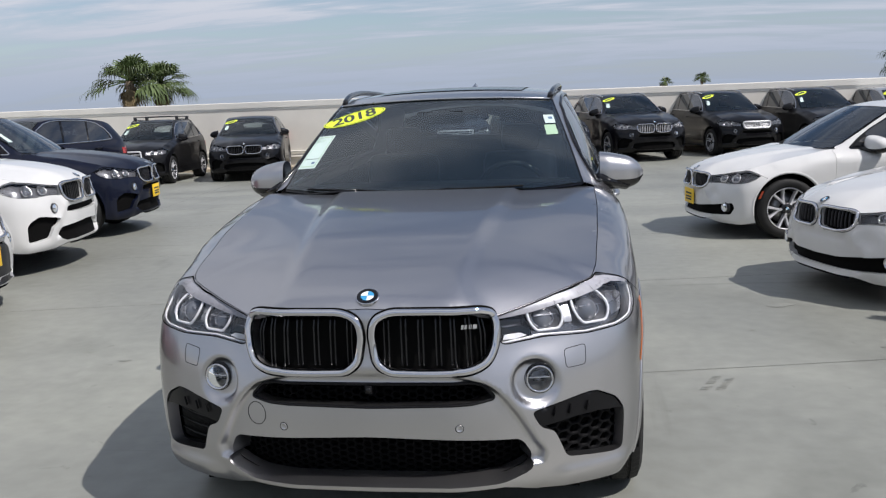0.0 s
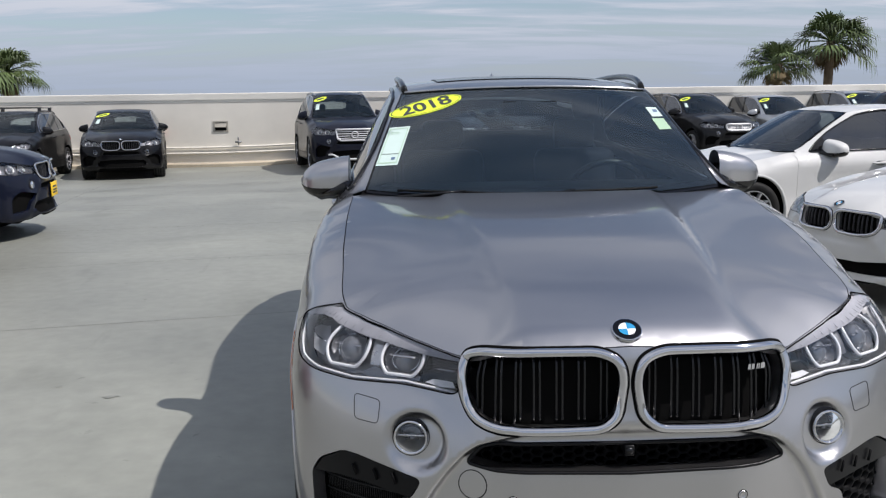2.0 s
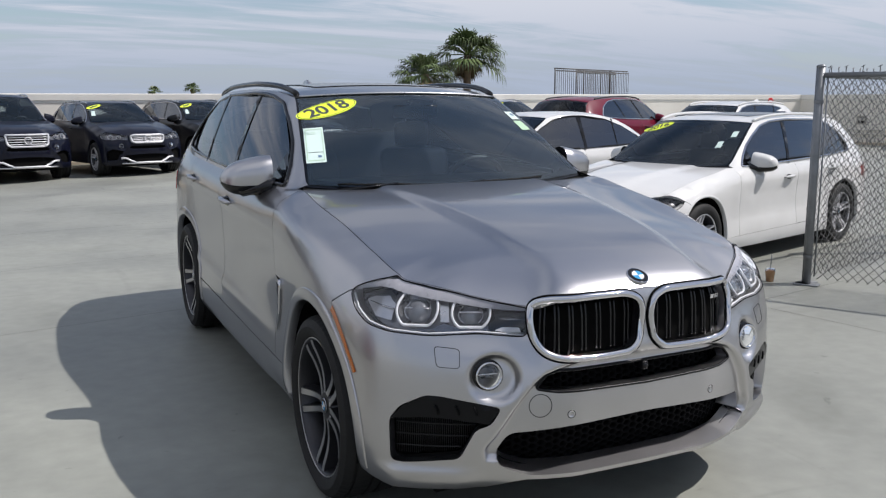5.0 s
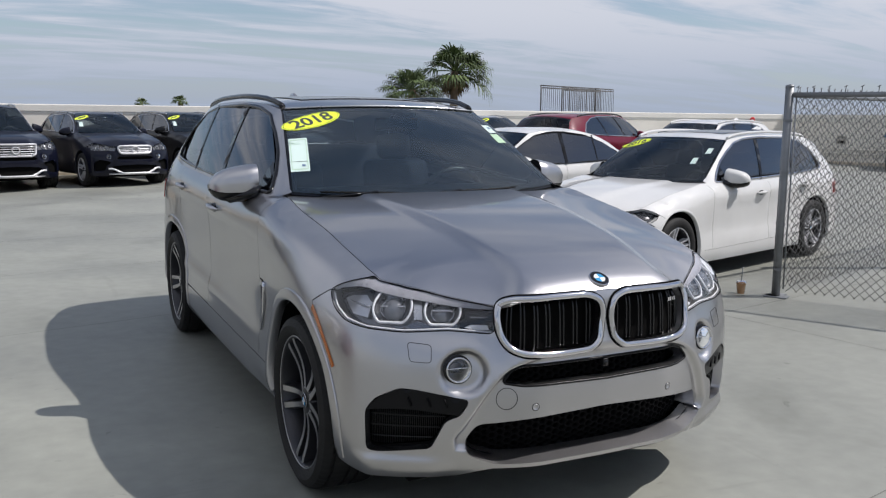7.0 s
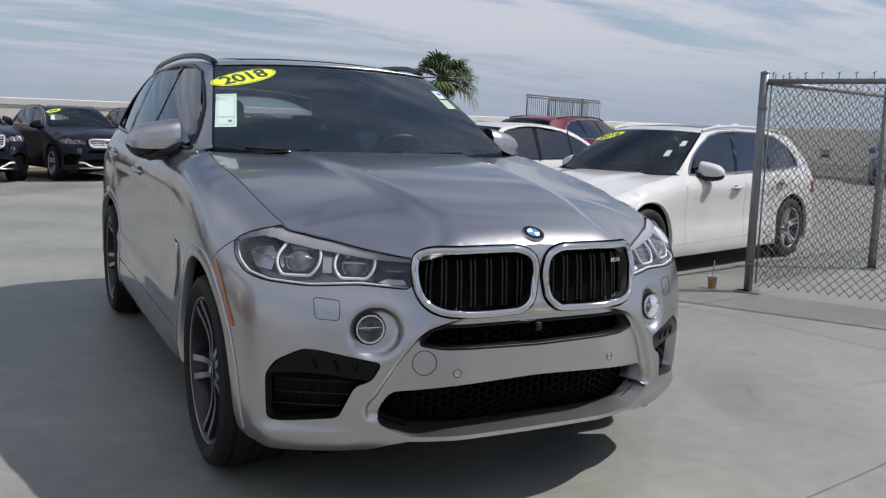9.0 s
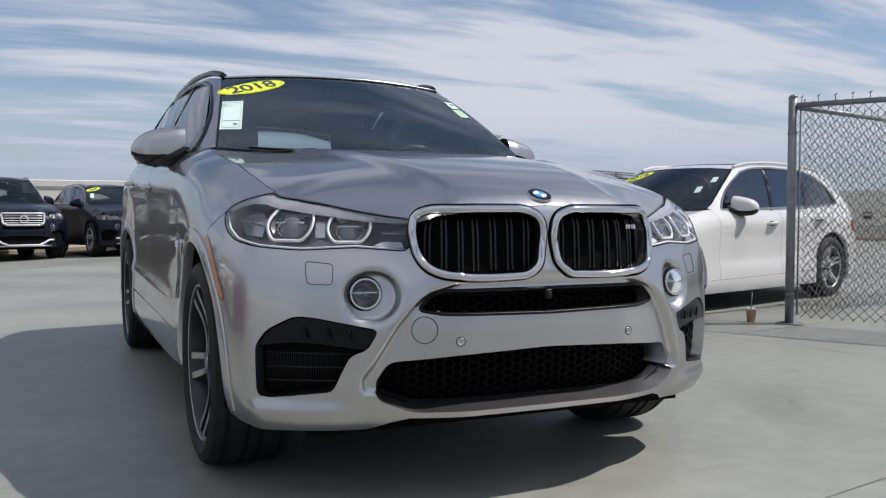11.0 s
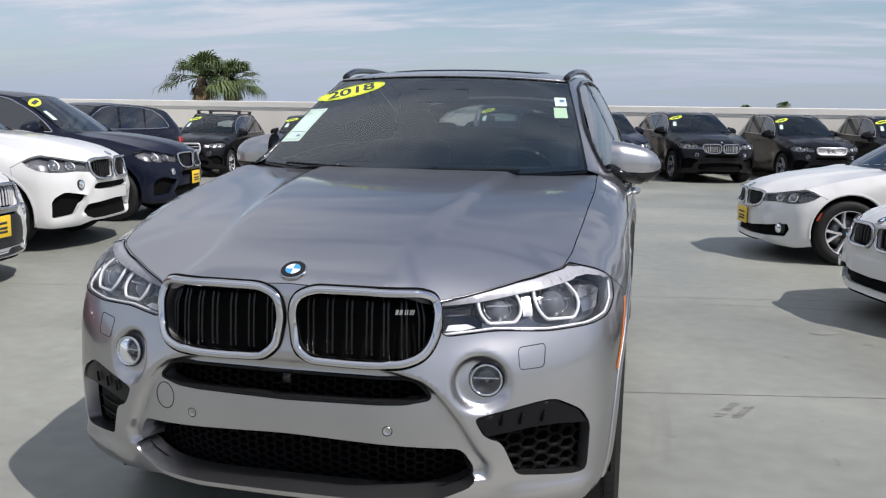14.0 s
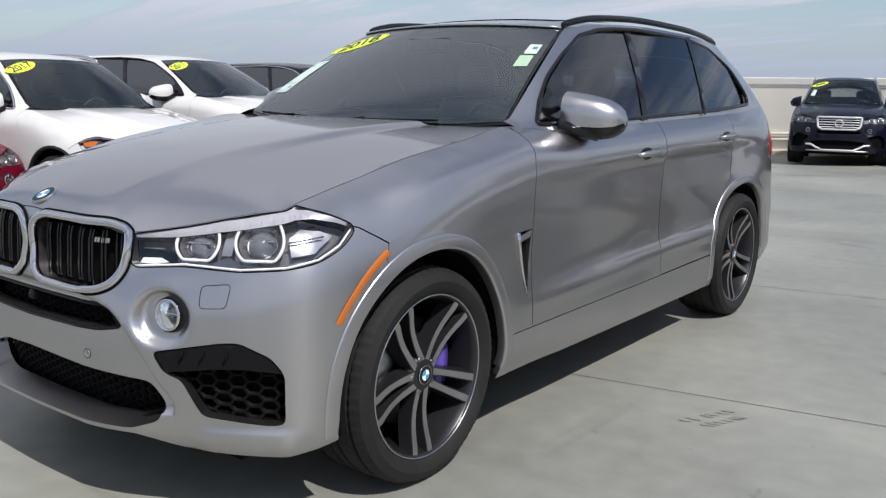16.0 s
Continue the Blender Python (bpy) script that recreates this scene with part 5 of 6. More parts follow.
crossover, C = car("suv", "white compact crossover with a yellow dealer plate", "car", WHITE, stand(-4.67, 2.58, 97), X1_Y, X1_Z, .93, "suv", .345, "five", sticker="2017", plate=True, skirt=PLASTIC, rails=SATIN, lamp=LAMPGREY, bars=ALLOY, amber=True)
C["put"]("bumper_panel", sheet(C["body"], [(.36, .645), (.46, .60), (.60, .345), (.56, .315), (0, .300), (-.56, .315), (-.60, .345), (-.46, .60), (-.36, .645), (0, .650)], (), .05, .010, off=.007), PLASTIC, lab="black plastic lower bumper panel")
ss = np.linspace(-.50, .50, 21)
C["put"]("skid_plate", loft([C["inner"](-.014)(ss, np.full(21, .37)), C["inner"](-.020)(ss, np.full(21, .315)), C["inner"](.0)(ss, np.full(21, .285))]), ALLOY, lab="silver skid plate")
car("suv", "white sport utility vehicle with dark grilles", "car", WHITE, stand(-5.35, 5.05, 100.7), R=.37, style="five", trim=GLOSSBLACK, sticker="2017", rails=None)
car("suv", "navy blue crossover with a yellow dealer plate", "car", NAVY, stand(-5.76, 7.59, 101), X3_Y, X3_Z, .95, "suv", .355, "five", sticker="-", plate=True)
car("suv", "black crossover with roof rack bars", "car", BLACK, stand(-10.2, 17.58, 8.3, 2.8), X3_Y, X3_Z, .95, "suv", .355, "ten", front="tall", sticker="-", rails=PLASTIC, rack=True)
car("suv", "black sport utility vehicle parked by the cream wall", "car", BLACK, stand(-7.6, 18.46, 15), trim=CHROME, style="five", sticker="-")
car("minivan", "dark blue van parked behind the others", "car", DARKBLUE, stand(-9.9, 10.5, -9), X3_Y, X3_Z, .97, "suv", .34, "plain", front="wide", sticker="-")
car("suv", "large dark blue sport utility vehicle with a chrome grille", "car", DARKBLUE, stand(-2.07, 17.85, 12.6), BIG_Y, BIG_Z, 1.02, "suv", .40, "plain", front="big", sticker="-", rails=SATIN, skid=True)
car("suv", "dark blue sport utility vehicle with a chrome skid plate", "car", DARKBLUE, stand(.31, 17.8, 14), HY, HZ, .97, "suv", .37, "five", front="wide", sticker="-", rails=SATIN, skid=True)
car("suv", "black sport utility vehicle with a chrome grille", "car", BLACK, stand(2.62, 18.88, 16), HY, HZ, .99, "suv", .37, "five", sticker="-", bars=ALLOY, rails=SATIN)
car("suv", "black boxy crossover with chrome grille bars", "car", BLACK, stand(5.24, 19.9, 15), X3_Y, X3_Z, .94, "suv", .35, "five", front="wide", sticker="-", rails=SATIN)
car("suv", "dark crossover parked in the far row", "car", CHARCOAL, stand(7.6, 19.9, 13), X3_Y, X3_Z, .95, "suv", .35, "five", front="wide", sticker="-", rails=SATIN)
car("suv", "silver crossover parked in the far row", "car", SILVERP, stand(9.8, 20.0, 10), X3_Y, X1_Z, .95, "suv", .35, "five", front="wide", sticker="-")
car("suv", "silver sport utility vehicle parked in the far row", "car", SILVERP, stand(12.2, 19.8, 10), HY, HZ, .97, "suv", .37, "five", front="wide", sticker="-", rails=SATIN)
car("suv", "red sport utility vehicle with a dark glass roof", "car", RED, stand(11.3, 13.4, 112), HY, HZ, 1.0, "suv", .37, "five", front="wide", pano=True, rails=PLASTIC)
car("suv", "white crossover with dark glass parked behind the estate", "car", WHITE, stand(9.3, 9.9, -73.5), X1_Y, (0, .20, .36, .80, 1.03, 1.55), .93, "suv", .345, "five", rails=WHITE, fin=True)
car("sedan", "red car parked at the end of the row", "car", RED, stand(-5.25, .74, 98), SED_Y, SED_Z, .94, "sedan", .33, "five")
car("suv", "blue pickup-like vehicle parked at the far east wall", "car", BLUEP, stand(23.8, 14.7, -53), X3_Y, X1_Z, .95, "suv", .36, "plain", front="wide")
car("suv", "brown-grey crossover seen from behind beyond the fence", "car", BROWNGREY, stand(15.0, 5.9, 112), X3_Y, X3_Z, .95, "suv", .355, "five")

# ---- the small parts of the grey car ----
def hexes(fn, poly, r, bar, depth_fn, k=.75):
    """A honeycomb of walls on the surface fn inside poly, reaching back to depth_fn."""
    geos = []
    lo, hi = np.min(poly, 0), np.max(poly, 0)
    dy = r * k * math.sqrt(3) / 2
    a = np.linspace(0, 2 * np.pi, 7)[:-1]
    for j, cy in enumerate(np.arange(lo[1] - dy, hi[1] + dy, dy)):
        for cx in np.arange(lo[0] - 3 * r, hi[0] + 3 * r, 3 * r):
            c = np.array([cx + (j % 2) * 1.5 * r, cy])
            if not inside(grown(poly, r * .5), c[None])[0]:
                continue
            o = c + np.stack([r * np.cos(a), r * k * np.sin(a)], 1)
            i = c + (o - c) * (1 - bar / r)
            f3, i3, k3 = fn(*o.T), fn(*i.T), depth_fn(*i.T)
            geos.append((np.vstack([f3, i3, k3]), [(q, (q + 1) % 6, 6 + (q + 1) % 6, 6 + q) for q in range(6)] + [(6 + q, 6 + (q + 1) % 6, 12 + (q + 1) % 6, 12 + q) for q in range(6)]))
    return both(*geos)


def behind(d):
    return lambda s, h: H["warp"](shell(s, h) + (0, d, 0))


body, inner, put, pair, screen, hood = H["body"], H["inner"], H["put"], H["pair"], H["screen"], H["hood"]
MESHBLACK = mat("intake_mesh_plastic", (0.0045, 0.0045, 0.005), 0.6, vary=0.15, bump=0.05, spec=0.08)
RADIATOR = mat("radiator_metal", (0.022, 0.022, 0.022), 0.5, 0.4, vary=0.2)
FINBLACK = mat("satin_black_trim", (0.005, 0.005, 0.006), 0.35, vary=0.1, spec=0.2)
put("intake_mesh", hexes(inner(.040), H["inl"], .031, .005, inner(.060)), MESHBLACK)
fins = []
for k in np.arange(.60, .945, .0075):
    hs = np.linspace(.345, .515, 30)
    hs = hs[inside(H["inl"], np.stack([hs * 0 + k, hs], 1))]
    if len(hs) > 2:
        fins.append(tube(inner(.055)(np.full(2, k), hs[[0, -1]]), .0014, 4))
for h in (.385, .43, .475):
    ks = np.linspace(.60, .94, 40)
    ks = ks[inside(H["inl"], np.stack([ks, ks * 0 + h], 1))]
    fins.append(tube(inner(.052)(ks, np.full(len(ks), h)), .003, 4))
put("radiator", mirrored(both(*fins)), RADIATOR, lab="dark grey finned radiator")["kind"] = "stuff"
put("upper_trim", tube(behind(-.001)(*grown(dense(H["up"], .02), .003).T), .0055, 6, closed=True, up=(0, 1, 0)), FINBLACK)
put("upper_mesh", hexes(behind(.075), H["up"], .019, .0030, behind(.10)), MESHBLACK)
put("lower_mesh", hexes(behind(.090), H["low"], .020, .0030, behind(.112)), MESHBLACK)
fin_poly = [(.562, .553), (.66, .571), (.76, .588), (.815, .590), (.90, .548), (.938, .503), (.83, .515), (.74, .513), (.60, .497)]
pair("intake_fin", sheet(inner(.006), fin_poly, (), .03, .03), FINBLACK)
for s in (.64, .70, .77):
    rib = tube(inner(.0)(np.array([s, s + .006, s + .012]), np.array([.530, .545, .560])), .004, 6)
    pair("fin_rib", rib, MESHBLACK)
# camera, sensors, covers
cam_c = body(np.zeros(1), np.array([.648]))[0]
cam_box = put("front_camera", box(-.013, .013, cam_c[1] - .003, cam_c[1] + .05, .634, .664, .004), FINBLACK)
put("camera_lens", moved(turned([(0, .010), (.004, .008), (.005, .001)], 16, "z"), Matrix.Translation((0, cam_c[1] - .003, .649)) @ Matrix.Rotation(math.pi / 2, 4, "X")), GLOSSBLACK, cam_box)
for s, h in ((.31, .517), (-.31, .517)):
    c, n = body(np.array([s]), np.array([h]))[0], normals(body, np.array([[s, h]]))[0]
    m = Matrix.Translation(c) @ Vector(n).to_track_quat("Z", "Y").to_matrix().to_4x4()
    put("parking_sensor", moved(turned([(-.004, .0135), (.0015, .0125), (.002, .010), (.0008, .0095), (.0012, .001)], 20, "z"), m), GREY)
    put("sensor_gap", moved(turned([(.0006, .0150), (.0006, .0128)], 20, "z"), m), DARK)
GALVBLUE = mat("blue_print", (0.10, 0.16, 0.26), 0.6)
SEAM = mat("panel_gap", (0.02, 0.02, 0.02), 0.8)
cap = ring((-.423, .553), .040, 36)
put("tow_cover_gap", tube(body(*cap.T), .0016, 5, closed=True, up=(0, 1, 0)), SEAM)
wash = dense(rounded([(.702, .748), (.790, .756), (.778, .690), (.700, .687)], .014, 4), .02)
pair("washer_cover_gap", tube(body(*wash.T), .0014, 5, closed=True, up=(0, 1, 0)), SEAM)
# amber markers along the arch
a = np.linspace(radians(117), radians(149), 14)
rows = []
for r, o in ((.488, .0015), (.491, .004), (.507, .004), (.511, .0015)):
    py, pz = r * np.cos(a), H["R"] + .008 + r * np.sin(a)
    uv = np.stack([[sy(v) for v in py], pz], 1)
    rows.append(body(uv[:, 0], uv[:, 1]) + normals(body, uv) * o)
pair("side_marker", loft(rows), AMBER, lab="amber side marker lamp")
# side vents, each backed by a near-black sheet in place of inner shade
s1 = H["s1"]
pair("fender_vent", sheet(inner(.018), [(s1 - .125, .787), (s1 - .012, .792), (s1 - .035, .53)], (), .04), DARK)
pair("vent_blade", tube(inner(-.004)(np.array([s1 - .120, s1 - .105, s1 - .075, s1 - .045]), np.array([.786, .74, .64, .545])), (.009, .008, .006, .003), 6), CHROME)
pair("vent_badge", sheet(inner(-.003), [(s1 - .112, .772), (s1 - .02, .788), (s1 - .024, .762), (s1 - .105, .748)], (), .04, .006), SATIN)
# bars in place of the badge on the grille
for s, w in ((.330, .009), (.342, .009), (.358, .004), (.365, .004), (.374, .016)):
    put("badge_bar", sheet(inner(.012), [(s, .850), (s + w, .850), (s + w + .003, .865), (s + .003, .865)], (), .03, .006), CHROME)
# papers and stickers on the screen
card = put("window_paper", sheet(screen, [(-.985, .195), (-.857, .217), (-.84, .59), (-.98, .572)], (), .06, off=.002), PAPER, lab="white dealer paper on the glass")
put("paper_border", sheet(screen, [(-.976, .215), (-.866, .234), (-.85, .572), (-.97, .555)], [[(-.972, .222), (-.870, .241), (-.854, .565), (-.966, .548)]], .06, off=.0035), PALEGREEN, card)
for v in (.50, .515):
    put("print_bar", sheet(screen, [(-.958, v), (-.90, v + .008), (-.90, v + .011), (-.958, v + .003)], (), .06, off=.0035), PALEGREEN, card)
put("print_bar", sheet(screen, [(-.968, .300), (-.865, .315), (-.865, .3185), (-.968, .3035)], (), .06, off=.0035), INK, card)
put("print_block", sheet(screen, [(-.905, .258), (-.882, .261), (-.882, .283), (-.905, .280)], (), .06, off=.0035), GALVBLUE, card)
for (u0, u1, v0, v1), material in (((.848, .937, .515, .635), PALEGREEN), ((.862, .945, .655, .765), PAPER)):
    st = put("window_sticker", sheet(screen, [(u0, v0), (u1, v0), (u1, v1), (u0, v1)], (), .05, off=.002), material)
    if material is PAPER:
        put("print_block", sheet(screen, [(u0 + .035, v0 + .05), (u1 - .015, v0 + .05), (u1 - .015, v1 - .03), (u0 + .035, v1 - .03)], (), .05, off=.0035), GALVBLUE, st)
# wipers
for pts in ([(-.82, .004), (-.45, .022), (-.10, .012)], [(-.30, .006), (.15, .030), (.62, .018)]):
    uv = dense(pts, .08, closed=False)
    e = screen(*uv.T) + (0, -.008, .015)
    wp = put("wiper", tube(e - (0, 0, .008), .0055, 6), WIPER)
    put("wiper_arm", tube([e[0] + (0, -.03, -.035), e[len(e) // 2] + (0, -.010, -.002)], (.010, .005), 6), GLOSSBLACK, wp)
put("roof_edge_trim", tube(screen(np.linspace(-.97, .97, 24), np.full(24, 1.0)) + (0, -.004, .004), .006, 6), SATIN)

# ---- joints, fence, railing, palms and small things ----
JDIR, JN = Vector((math.cos(radians(11)), math.sin(radians(11)), 0)), Vector((-math.sin(radians(11)), math.cos(radians(11)), 0))
rng = random.Random(5)


def joint(a, b, w=.005):
    """A hairline joint in the deck from a to b."""
    n = max(2, int((b - a).length / .25))
    side = (b - a).normalized().cross(Vector((0, 0, 1)))
    rows = []
    for i in range(n + 1):
        p = a + (b - a) * (i / n) + side * (noise.noise(Vector((a.x + i * .21, a.y, 3))) * .012)
        z = float(dip(p.x, p.y)) + .002
        k = w * (.5 + .5 * abs(noise.noise(Vector((i * .3, a.y, 1)))))
        rows.append([(p.x - side.x * k, p.y - side.y * k, z), (p.x + side.x * k, p.y + side.y * k, z)])
    return loft(rows)


lines = []
for k in range(-4, 8):
    o = JN * (1.13 + 2.46 * k)
    lines.append(joint(o - JDIR * (.4 if k == 0 else 26), o + JDIR * 22))
lines.append(joint(JN * 1.13 - JDIR * 26, JN * 1.13 - JDIR * 2.7))
for k in (-1, 0, 2):
    o = JDIR * (3.35 + 7.4 * k)
    lines.append(joint(o - JN * 18, o + JN * (1.8 if k == 0 else 18)))
tagged(part("trim", both(*lines), JOINT, bpy.data.objects["floor"]), kind="structure")


# worn marks on the coating: tread prints, drips and scuffs
STAIN = mat("worn_coating", (0.204, 0.208, 0.185), 0.5, vary=0.18, scale=9, fine=40)


def blot(x, y, rx, ry, turn, seed):
    """A ragged flat patch on the deck."""
    a = np.linspace(0, 2 * np.pi, 40, endpoint=False)
    r = np.array([1 + .45 * noise.noise(Vector((math.cos(t) * 1.7 + seed, math.sin(t) * 1.7, seed))) + .25 * noise.noise(Vector((math.cos(t) * 6, math.sin(t) * 6, seed))) for t in a])
    c, k = math.cos(radians(turn)), math.sin(radians(turn))
    px, py = rx * r * np.cos(a), ry * r * np.sin(a)
    gx_, gy_ = x + px * c - py * k, y + px * k + py * c
    v = np.stack([np.r_[x, gx_], np.r_[y, gy_], dip(np.r_[x, gx_], np.r_[y, gy_]) + .003], 1)
    return v, [(0, 1 + i, 1 + (i + 1) % 40) for i in range(40)]


deck = bpy.data.objects["floor"]
for k in range(7):
    for side in (0, 1):
        if rng.random() < .85:
            u, w = k * .035 + rng.uniform(-.006, .006), side * .075
            part("tread_print", blot(1.40 + .45 * u + w * .9, 1.08 + 1.0 * u - w * .4, .030, .008, 18 + rng.uniform(-8, 8), k + side * 9), STAIN, deck)
for x, y, rx, ry, turn in ((2.25, 3.0, .10, .05, 20), (2.45, 2.75, .03, .02, 0), (-2.2, 1.55, .04, .02, 15), (-2.55, 1.75, .02, .012, 60), (-1.9, -.6, .012, .010, 0), (1.9, 2.3, .018, .014, 0), (2.6, 1.9, .02, .015, 0)):
    part("scuff_mark", blot(x, y, rx, ry, turn, x * 3 + y), STAIN, deck)


def chain_fence(name, p, q, top=1.82, end_post=True):
    """A chain-link panel from p to q: posts, rails, woven wire with barbed upper ends."""
    p, q = Vector((*p, 0)), Vector((*q, 0))
    d, length = (q - p).normalized(), (q - p).length
    root = tagged(new(name, None), "grey galvanised chain-link fence panel with bare wire ends on top", "fence", "fence panels")
    root.location = p
    a = math.atan2(d.y, d.x)
    root.rotation_euler = (0, 0, a)
    for x in ((0, length) if end_post else (0,)):
        post = part("post", tube([(x, 0, 0), (x, 0, .9), (x, 0, top + .01)], .031, 12), GALV, root)
        part("post_cap", ball((x, 0, top + .015), (.034, .034, .020), 6, 12), GALV, post)
        part("post_foot", box(x - .10, x + .10, -.06, .06, 0, .012, .004), GALV, post)
    part("top_rail", tube([(0, 0, top - .055), (length, 0, top - .055)], .022, 10), GALV, root)
    part("tension_bar", tube([(.055, 0, .08), (.055, 0, top - .05)], .007, 6), GALV, root)
    for h in (.25, .65, 1.1, 1.55):
        part("band", turned([(h - .012, .034), (h + .012, .034)], 12, "z"), GALV, root)
    step, geos = .078, []
    h0, h1 = .06, top - .03
    tall = h1 - h0
    for k in range(int(-tall / step) - 1, int(length / step) + 1):
        for sgn in (1, -1):
            pts = []
            x0 = k * step
            xa, xb = (x0, x0 + tall) if sgn > 0 else (x0 + tall, x0)
            m = max(2, int(tall / step))
            for t in np.linspace(0, 1, m + 1):
                x = xa + (xb - xa) * t
                if .03 <= x <= length:
                    pts.append((x, .004 * sgn * (1 if int(t * m) % 2 else -1), h0 + tall * t))
            if len(pts) > 1:
                geos.append(tube(pts, .0026, 4))
    part("wire_mesh", both(*geos), WIRE, root)["kind"] = "stuff"
    barbs = []
    for x in np.arange(.06, length, .125):
        barbs += [tube([(x, 0, h1 - .01), (x + .004, .004, h1 + .05)], .0035, 4), tube([(x - .012, 0, h1 + .035), (x + .016, 0, h1 + .05)], .0028, 4)]
    part("wire_ends", both(*barbs), WIRE, root)["kind"] = "stuff"
    return root


chain_fence("fence", (4.05, 2.05), (5.55, -.62))
chain_fence("fence", (4.09, 2.10), (6.39, 2.64))
chain_fence("fence", (6.45, 2.66), (9.4, 3.36))

# drink cup left by the post
CUP = mat("iced_coffee", (0.42, 0.24, 0.12), 0.25, vary=0.15, coat=0.5)
cup = tagged(new("drink_cup", None), "half-full plastic cup of iced coffee standing on the deck", "cup")
cup.location = (3.88, 2.30, 0)
part("cup_body", turned([(0, .001), (0, .032), (.095, .043), (.097, .044)], 20, "z"), CUP, cup)
part("lid", turned([(.095, .046), (.104, .046), (.118, .030), (.119, .001)], 20, "z"), LENS, cup)
part("straw", tube([(0, 0, .10), (.012, .004, .24)], .0045, 6), GALV, cup)


# far railing cage beyond the wall
def railing(p, q, z0, z1, root):
    p, q = Vector((*p, 0)), Vector((*q, 0))
    n = int((q - p).length / .19)
    panel = part("rail_panel", both(*[tube([(p.x, p.y, h), (q.x, q.y, h)], .03, 5) for h in (z0 + .25, z1 - .12)],
                                    tube([(p.x + .05, p.y + .12, z1), (q.x + .05, q.y + .12, z1)], .03, 5)), WIRE, root)
    for i in range(n + 1):
        c = p + (q - p) * i / n
        heavy = i % 14 == 0
        part("post" if heavy else "bar", tube([(c.x, c.y, z0), (c.x, c.y, z1 - .12), (c.x + .05, c.y + .12, z1)], .040 if heavy else .014, 5), WIRE, panel)


cage = tagged(new("railing_cage", None), "grey steel railing with a curved top beyond the wall", "railing")
for p, q in (((22.3, 34.5), (27.2, 36.6)), ((27.2, 36.6), (29.2, 37.6)), ((25.2, 36.9), (29.2, 38.8))):
    railing(p, q, .6, 3.15, cage)
part("roof_block", box(20, 31, 33.6, 42, -7, .6), WALLPAINT, cage)

# palms
LEAF = mat("palm_leaf", (0.082, 0.116, 0.038), 0.45, vary=0.5, scale=1.5, fine=20)
DRYLEAF = mat("dry_palm_leaf", (0.16, 0.12, 0.06), 0.8, vary=0.3)
TRUNK = mat("palm_trunk", (0.16, 0.12, 0.08), 0.9, vary=0.3, scale=4, fine=40, bump=0.4)


def palm(x, y, top, radius, seed, base=-7.0, count=46):
    """A fan palm: ringed trunk, crown of folded fan leaves, a skirt of dry ones."""
    r = random.Random(seed)
    root = tagged(new("palm_tree", None), "tall fan palm standing beyond the parapet", "palm tree", "palms")
    root.location = (x, y, base)
    z0 = top - radius * .78 - base
    pts = [(math.sin(t * 2 + seed) * .1 * t, 0, z0 * t) for t in np.linspace(0, 1, 16)]
    part("trunk", tube(pts, [.26 - .10 * t + .02 * (i % 2) for i, t in enumerate(np.linspace(0, 1, 16))], 10), TRUNK, root)
    def fan(az, el, length, droop, spread):
        geos = []
        d = np.array([math.cos(az) * math.cos(el), math.sin(az) * math.cos(el), math.sin(el)])
        side = np.array([-math.sin(az), math.cos(az), 0])
        up = np.cross(d, side) * -1
        o = np.array([pts[-1][0], 0, z0])
        k = o + d * length * .45 - np.array([0, 0, droop * .1])
        geos.append(tube([o, (o + k) / 2 + (0, 0, .02), k], .018 * radius, 3))
        v, faces = [], []
        m = 19
        for i in range(m):
            a = (i / (m - 1) - .5) * spread
            dirn = d * math.cos(a) + side * math.sin(a)
            L = length * .62 * (1 - .25 * abs(a / spread * 2) ** 2) * r.uniform(.85, 1.1)
            w = length * .026
            q = side * math.cos(a) - d * math.sin(a)
            mid = k + dirn * L * .55 + up * (.02 * (-1) ** i) * length
            bend = mid + dirn * L * .28 - np.array([0, 0, droop * L * .22])
            tip = bend + dirn * L * .06 - np.array([0, 0, droop * L * r.uniform(.25, .5)])
            b = len(v)
            v += [k, mid + q * w, bend + q * w * .5, tip, bend - q * w * .5, mid - q * w]
            faces += [(b, b + 1, b + 5), (b + 1, b + 2, b + 4, b + 5), (b + 2, b + 3, b + 4)]
        geos.append((np.array(v), faces))
        return both(*geos)
    green = []
    for _ in range(count):
        el = r.uniform(-.4, 1.35)
        green.append(fan(r.uniform(0, 6.283), el, radius * r.uniform(.85, 1.2) * (1.1 - .25 * max(el, 0)), r.uniform(.35, 1.1), r.uniform(1.8, 2.5)))
    part("crown", both(*green), LEAF, root, smooth=False)
    dry = [fan(r.uniform(0, 6.283), r.uniform(-1.45, -.7), radius * r.uniform(.5, .8), .4, 1.8) for _ in range(count // 3)]
    part("dry_skirt", both(*dry), DRYLEAF, root, smooth=False)
    return root


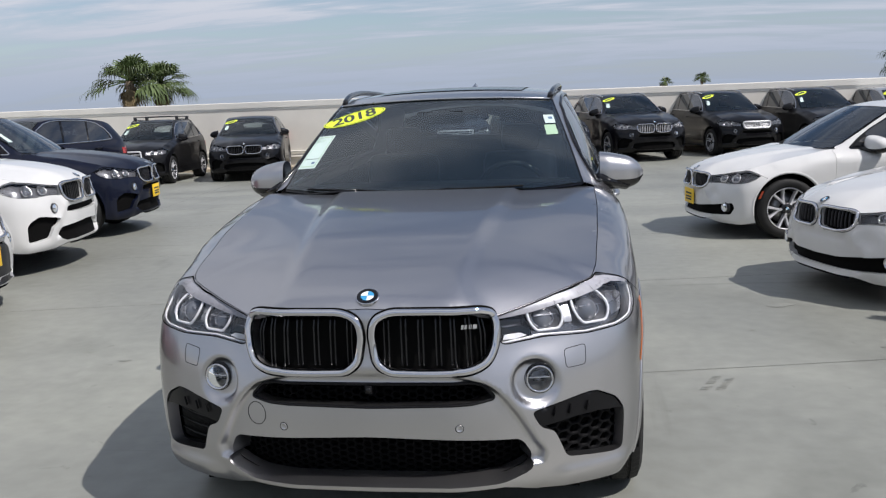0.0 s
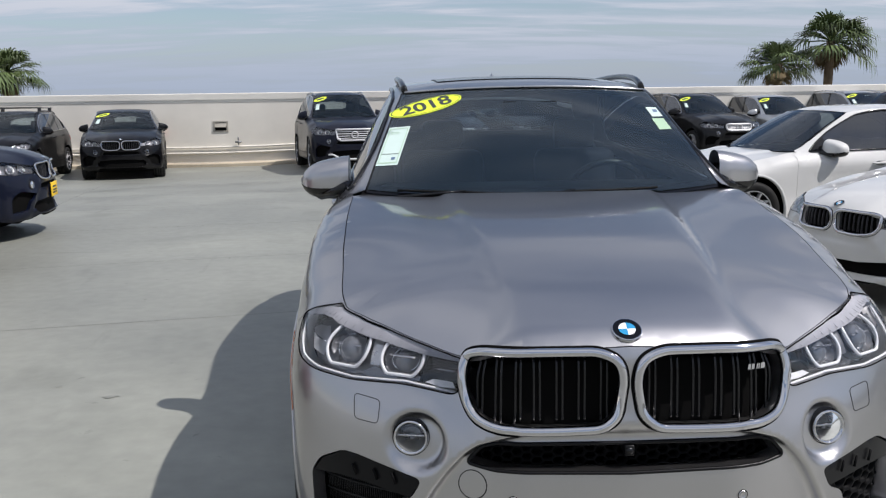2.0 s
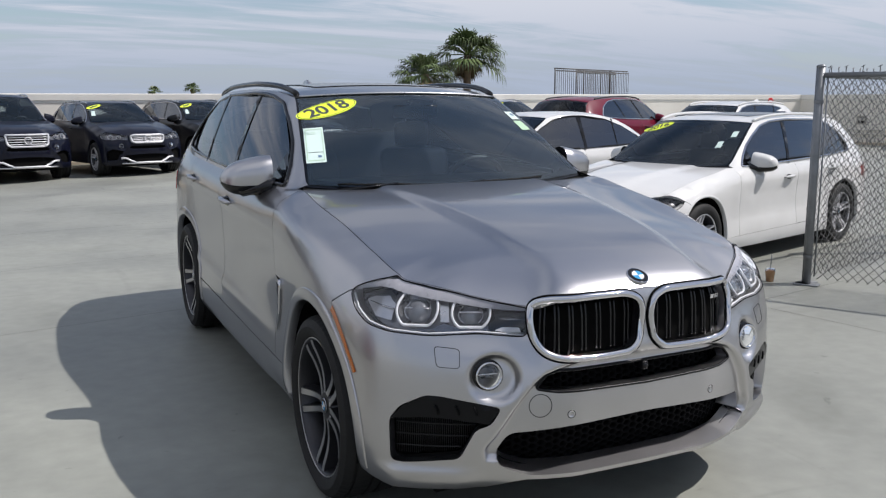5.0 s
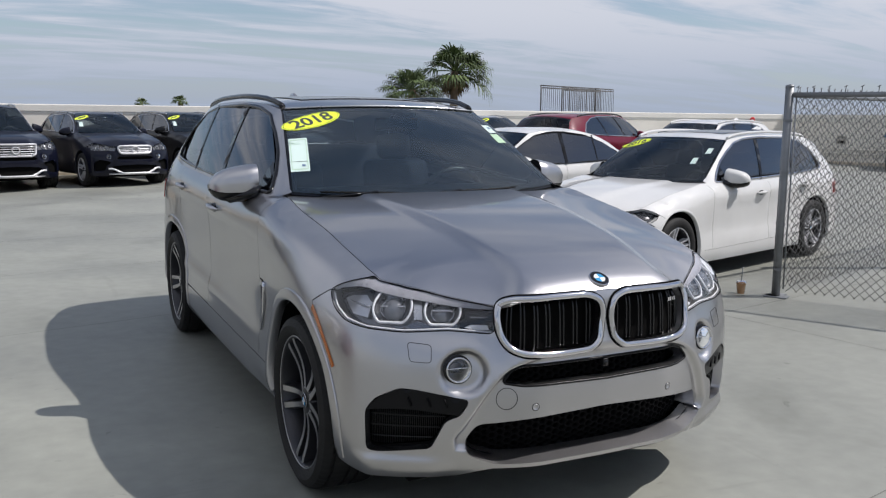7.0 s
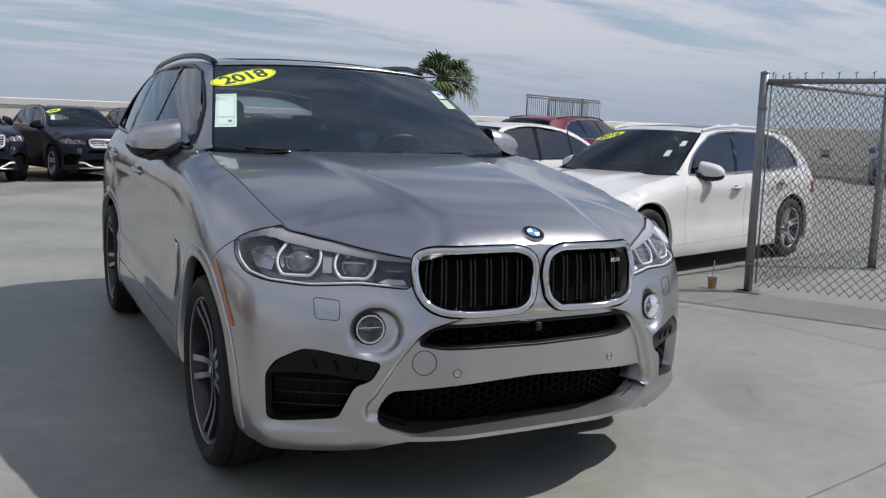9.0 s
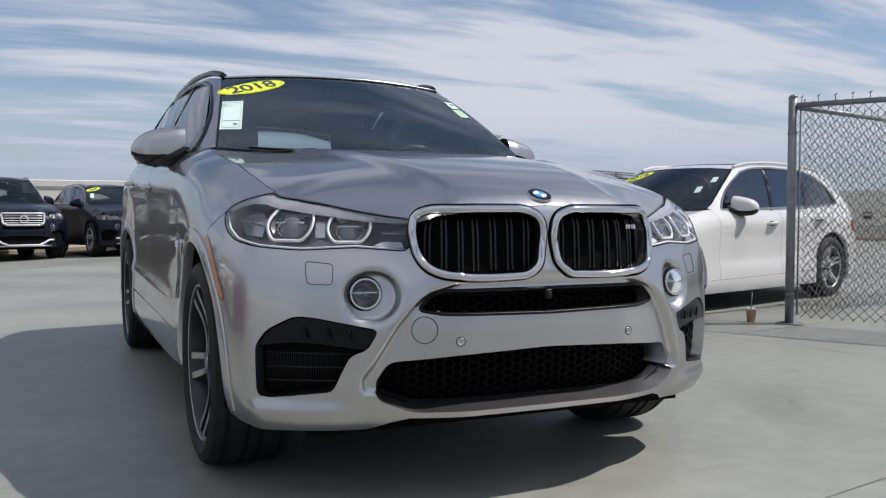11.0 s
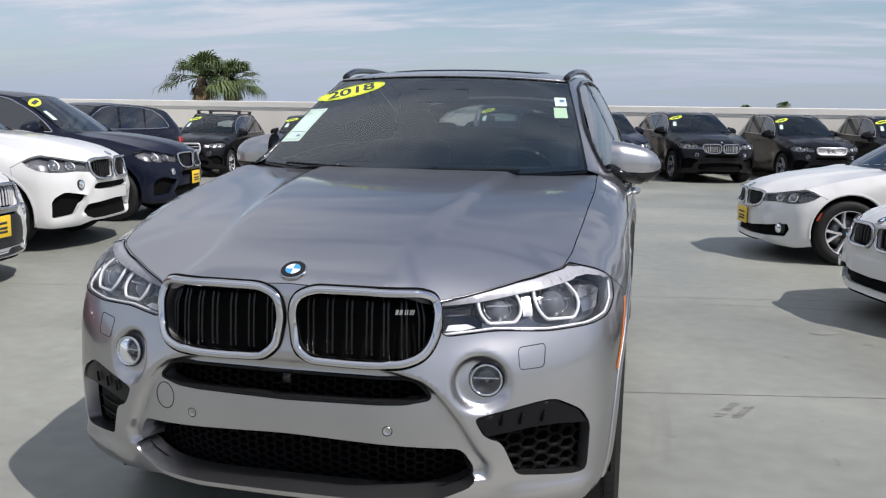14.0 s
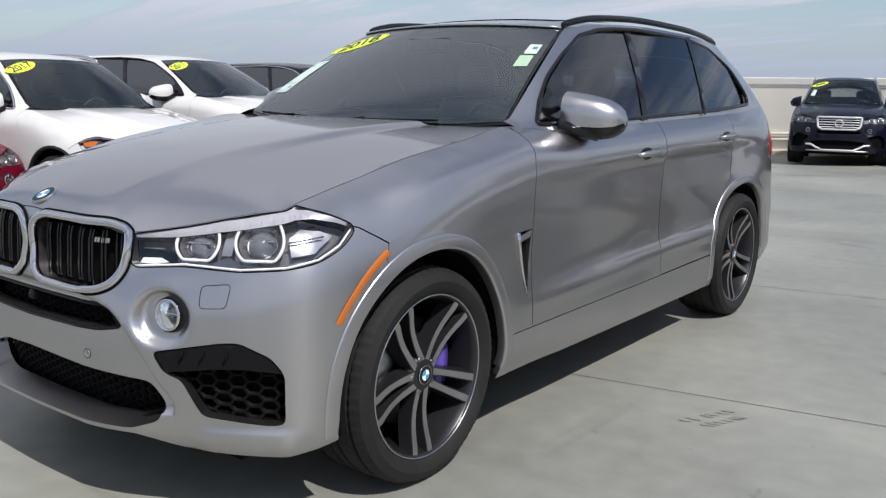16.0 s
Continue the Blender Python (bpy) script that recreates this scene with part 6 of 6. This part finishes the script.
palm(-16.55, 30.0, 4.0, 1.5, 3, count=40)
palm(-15.75, 31.0, 3.75, 1.3, 9, count=36)
palm(17.35, 34.6, 5.05, 1.75, 5, count=50)
palm(15.1, 34.3, 3.9, 1.45, 8, count=46)
palm(22.3, 140.0, 4.55, 1.3, 11, count=36)
palm(17.9, 150.0, 4.15, 1.2, 14, count=36)

# fittings on the north wall
VENT = mat("vent_grey", (0.36, 0.335, 0.29), 0.6, vary=0.2)
for x, y, face in ((-6.05, 22.3, 0), (26.0, 19.4, 1)):
    vt = tagged(new("wall_vent", None), "square grey hooded vent on the cream wall", "vent")
    vt.matrix_world = pose(x, y, .82, 0, 0, 0 if not face else -90) @ Matrix.Diagonal((.82, .6, .82, 1))
    part("frame", both(box(-.26, .26, -.03, 0, -.19, -.14), box(-.26, .26, -.03, 0, .14, .19), box(-.26, -.20, -.03, 0, -.14, .14), box(.20, .26, -.03, 0, -.14, .14)), VENT, vt, smooth=False)
    # flat near-black plate stands for the shade inside the vent
    part("cavity", box(-.20, .20, -.008, -.002, -.14, .14), DARK, vt, smooth=False)
    part("hood", loft([[(-.2, -.005, .12), (.2, -.005, .12)], [(-.2, -.10, -.02), (.2, -.10, -.02)], [(-.2, -.09, -.03), (.2, -.09, -.03)]]), VENT, vt, smooth=False)
tap = tagged(new("hose_tap", None), "brass hose tap standing up from the wall pipe", "tap")
tap.location = (-5.55, 22.2, .28)
part("riser", tube([(0, 0, 0), (0, 0, .16)], .02, 8), GALV, tap)
part("valve", tube([(-.09, -.03, .10), (.09, -.03, .10)], .025, 8), GALV, tap)
part("tap_handle", tube([(0, -.02, .16), (0, -.02, .24)], .018, 8), GALV, tap)
SIGNRED = mat("sign_red", (0.50, 0.03, 0.03), 0.5, vary=0.08)
sign = tagged(new("round_sign", None), "small round red and white sign on the parapet", "sign")
sign.matrix_world = pose(24.36, 22.27, 1.52, 90, 0, 0)
part("disc", turned([(0, .13), (.012, .13), (.014, .10), (.014, .001)], 24, "z"), SIGNRED, sign)
part("print_bar", box(-.08, .08, -.022, .022, .014, .018), EMWHITE, sign, smooth=False)
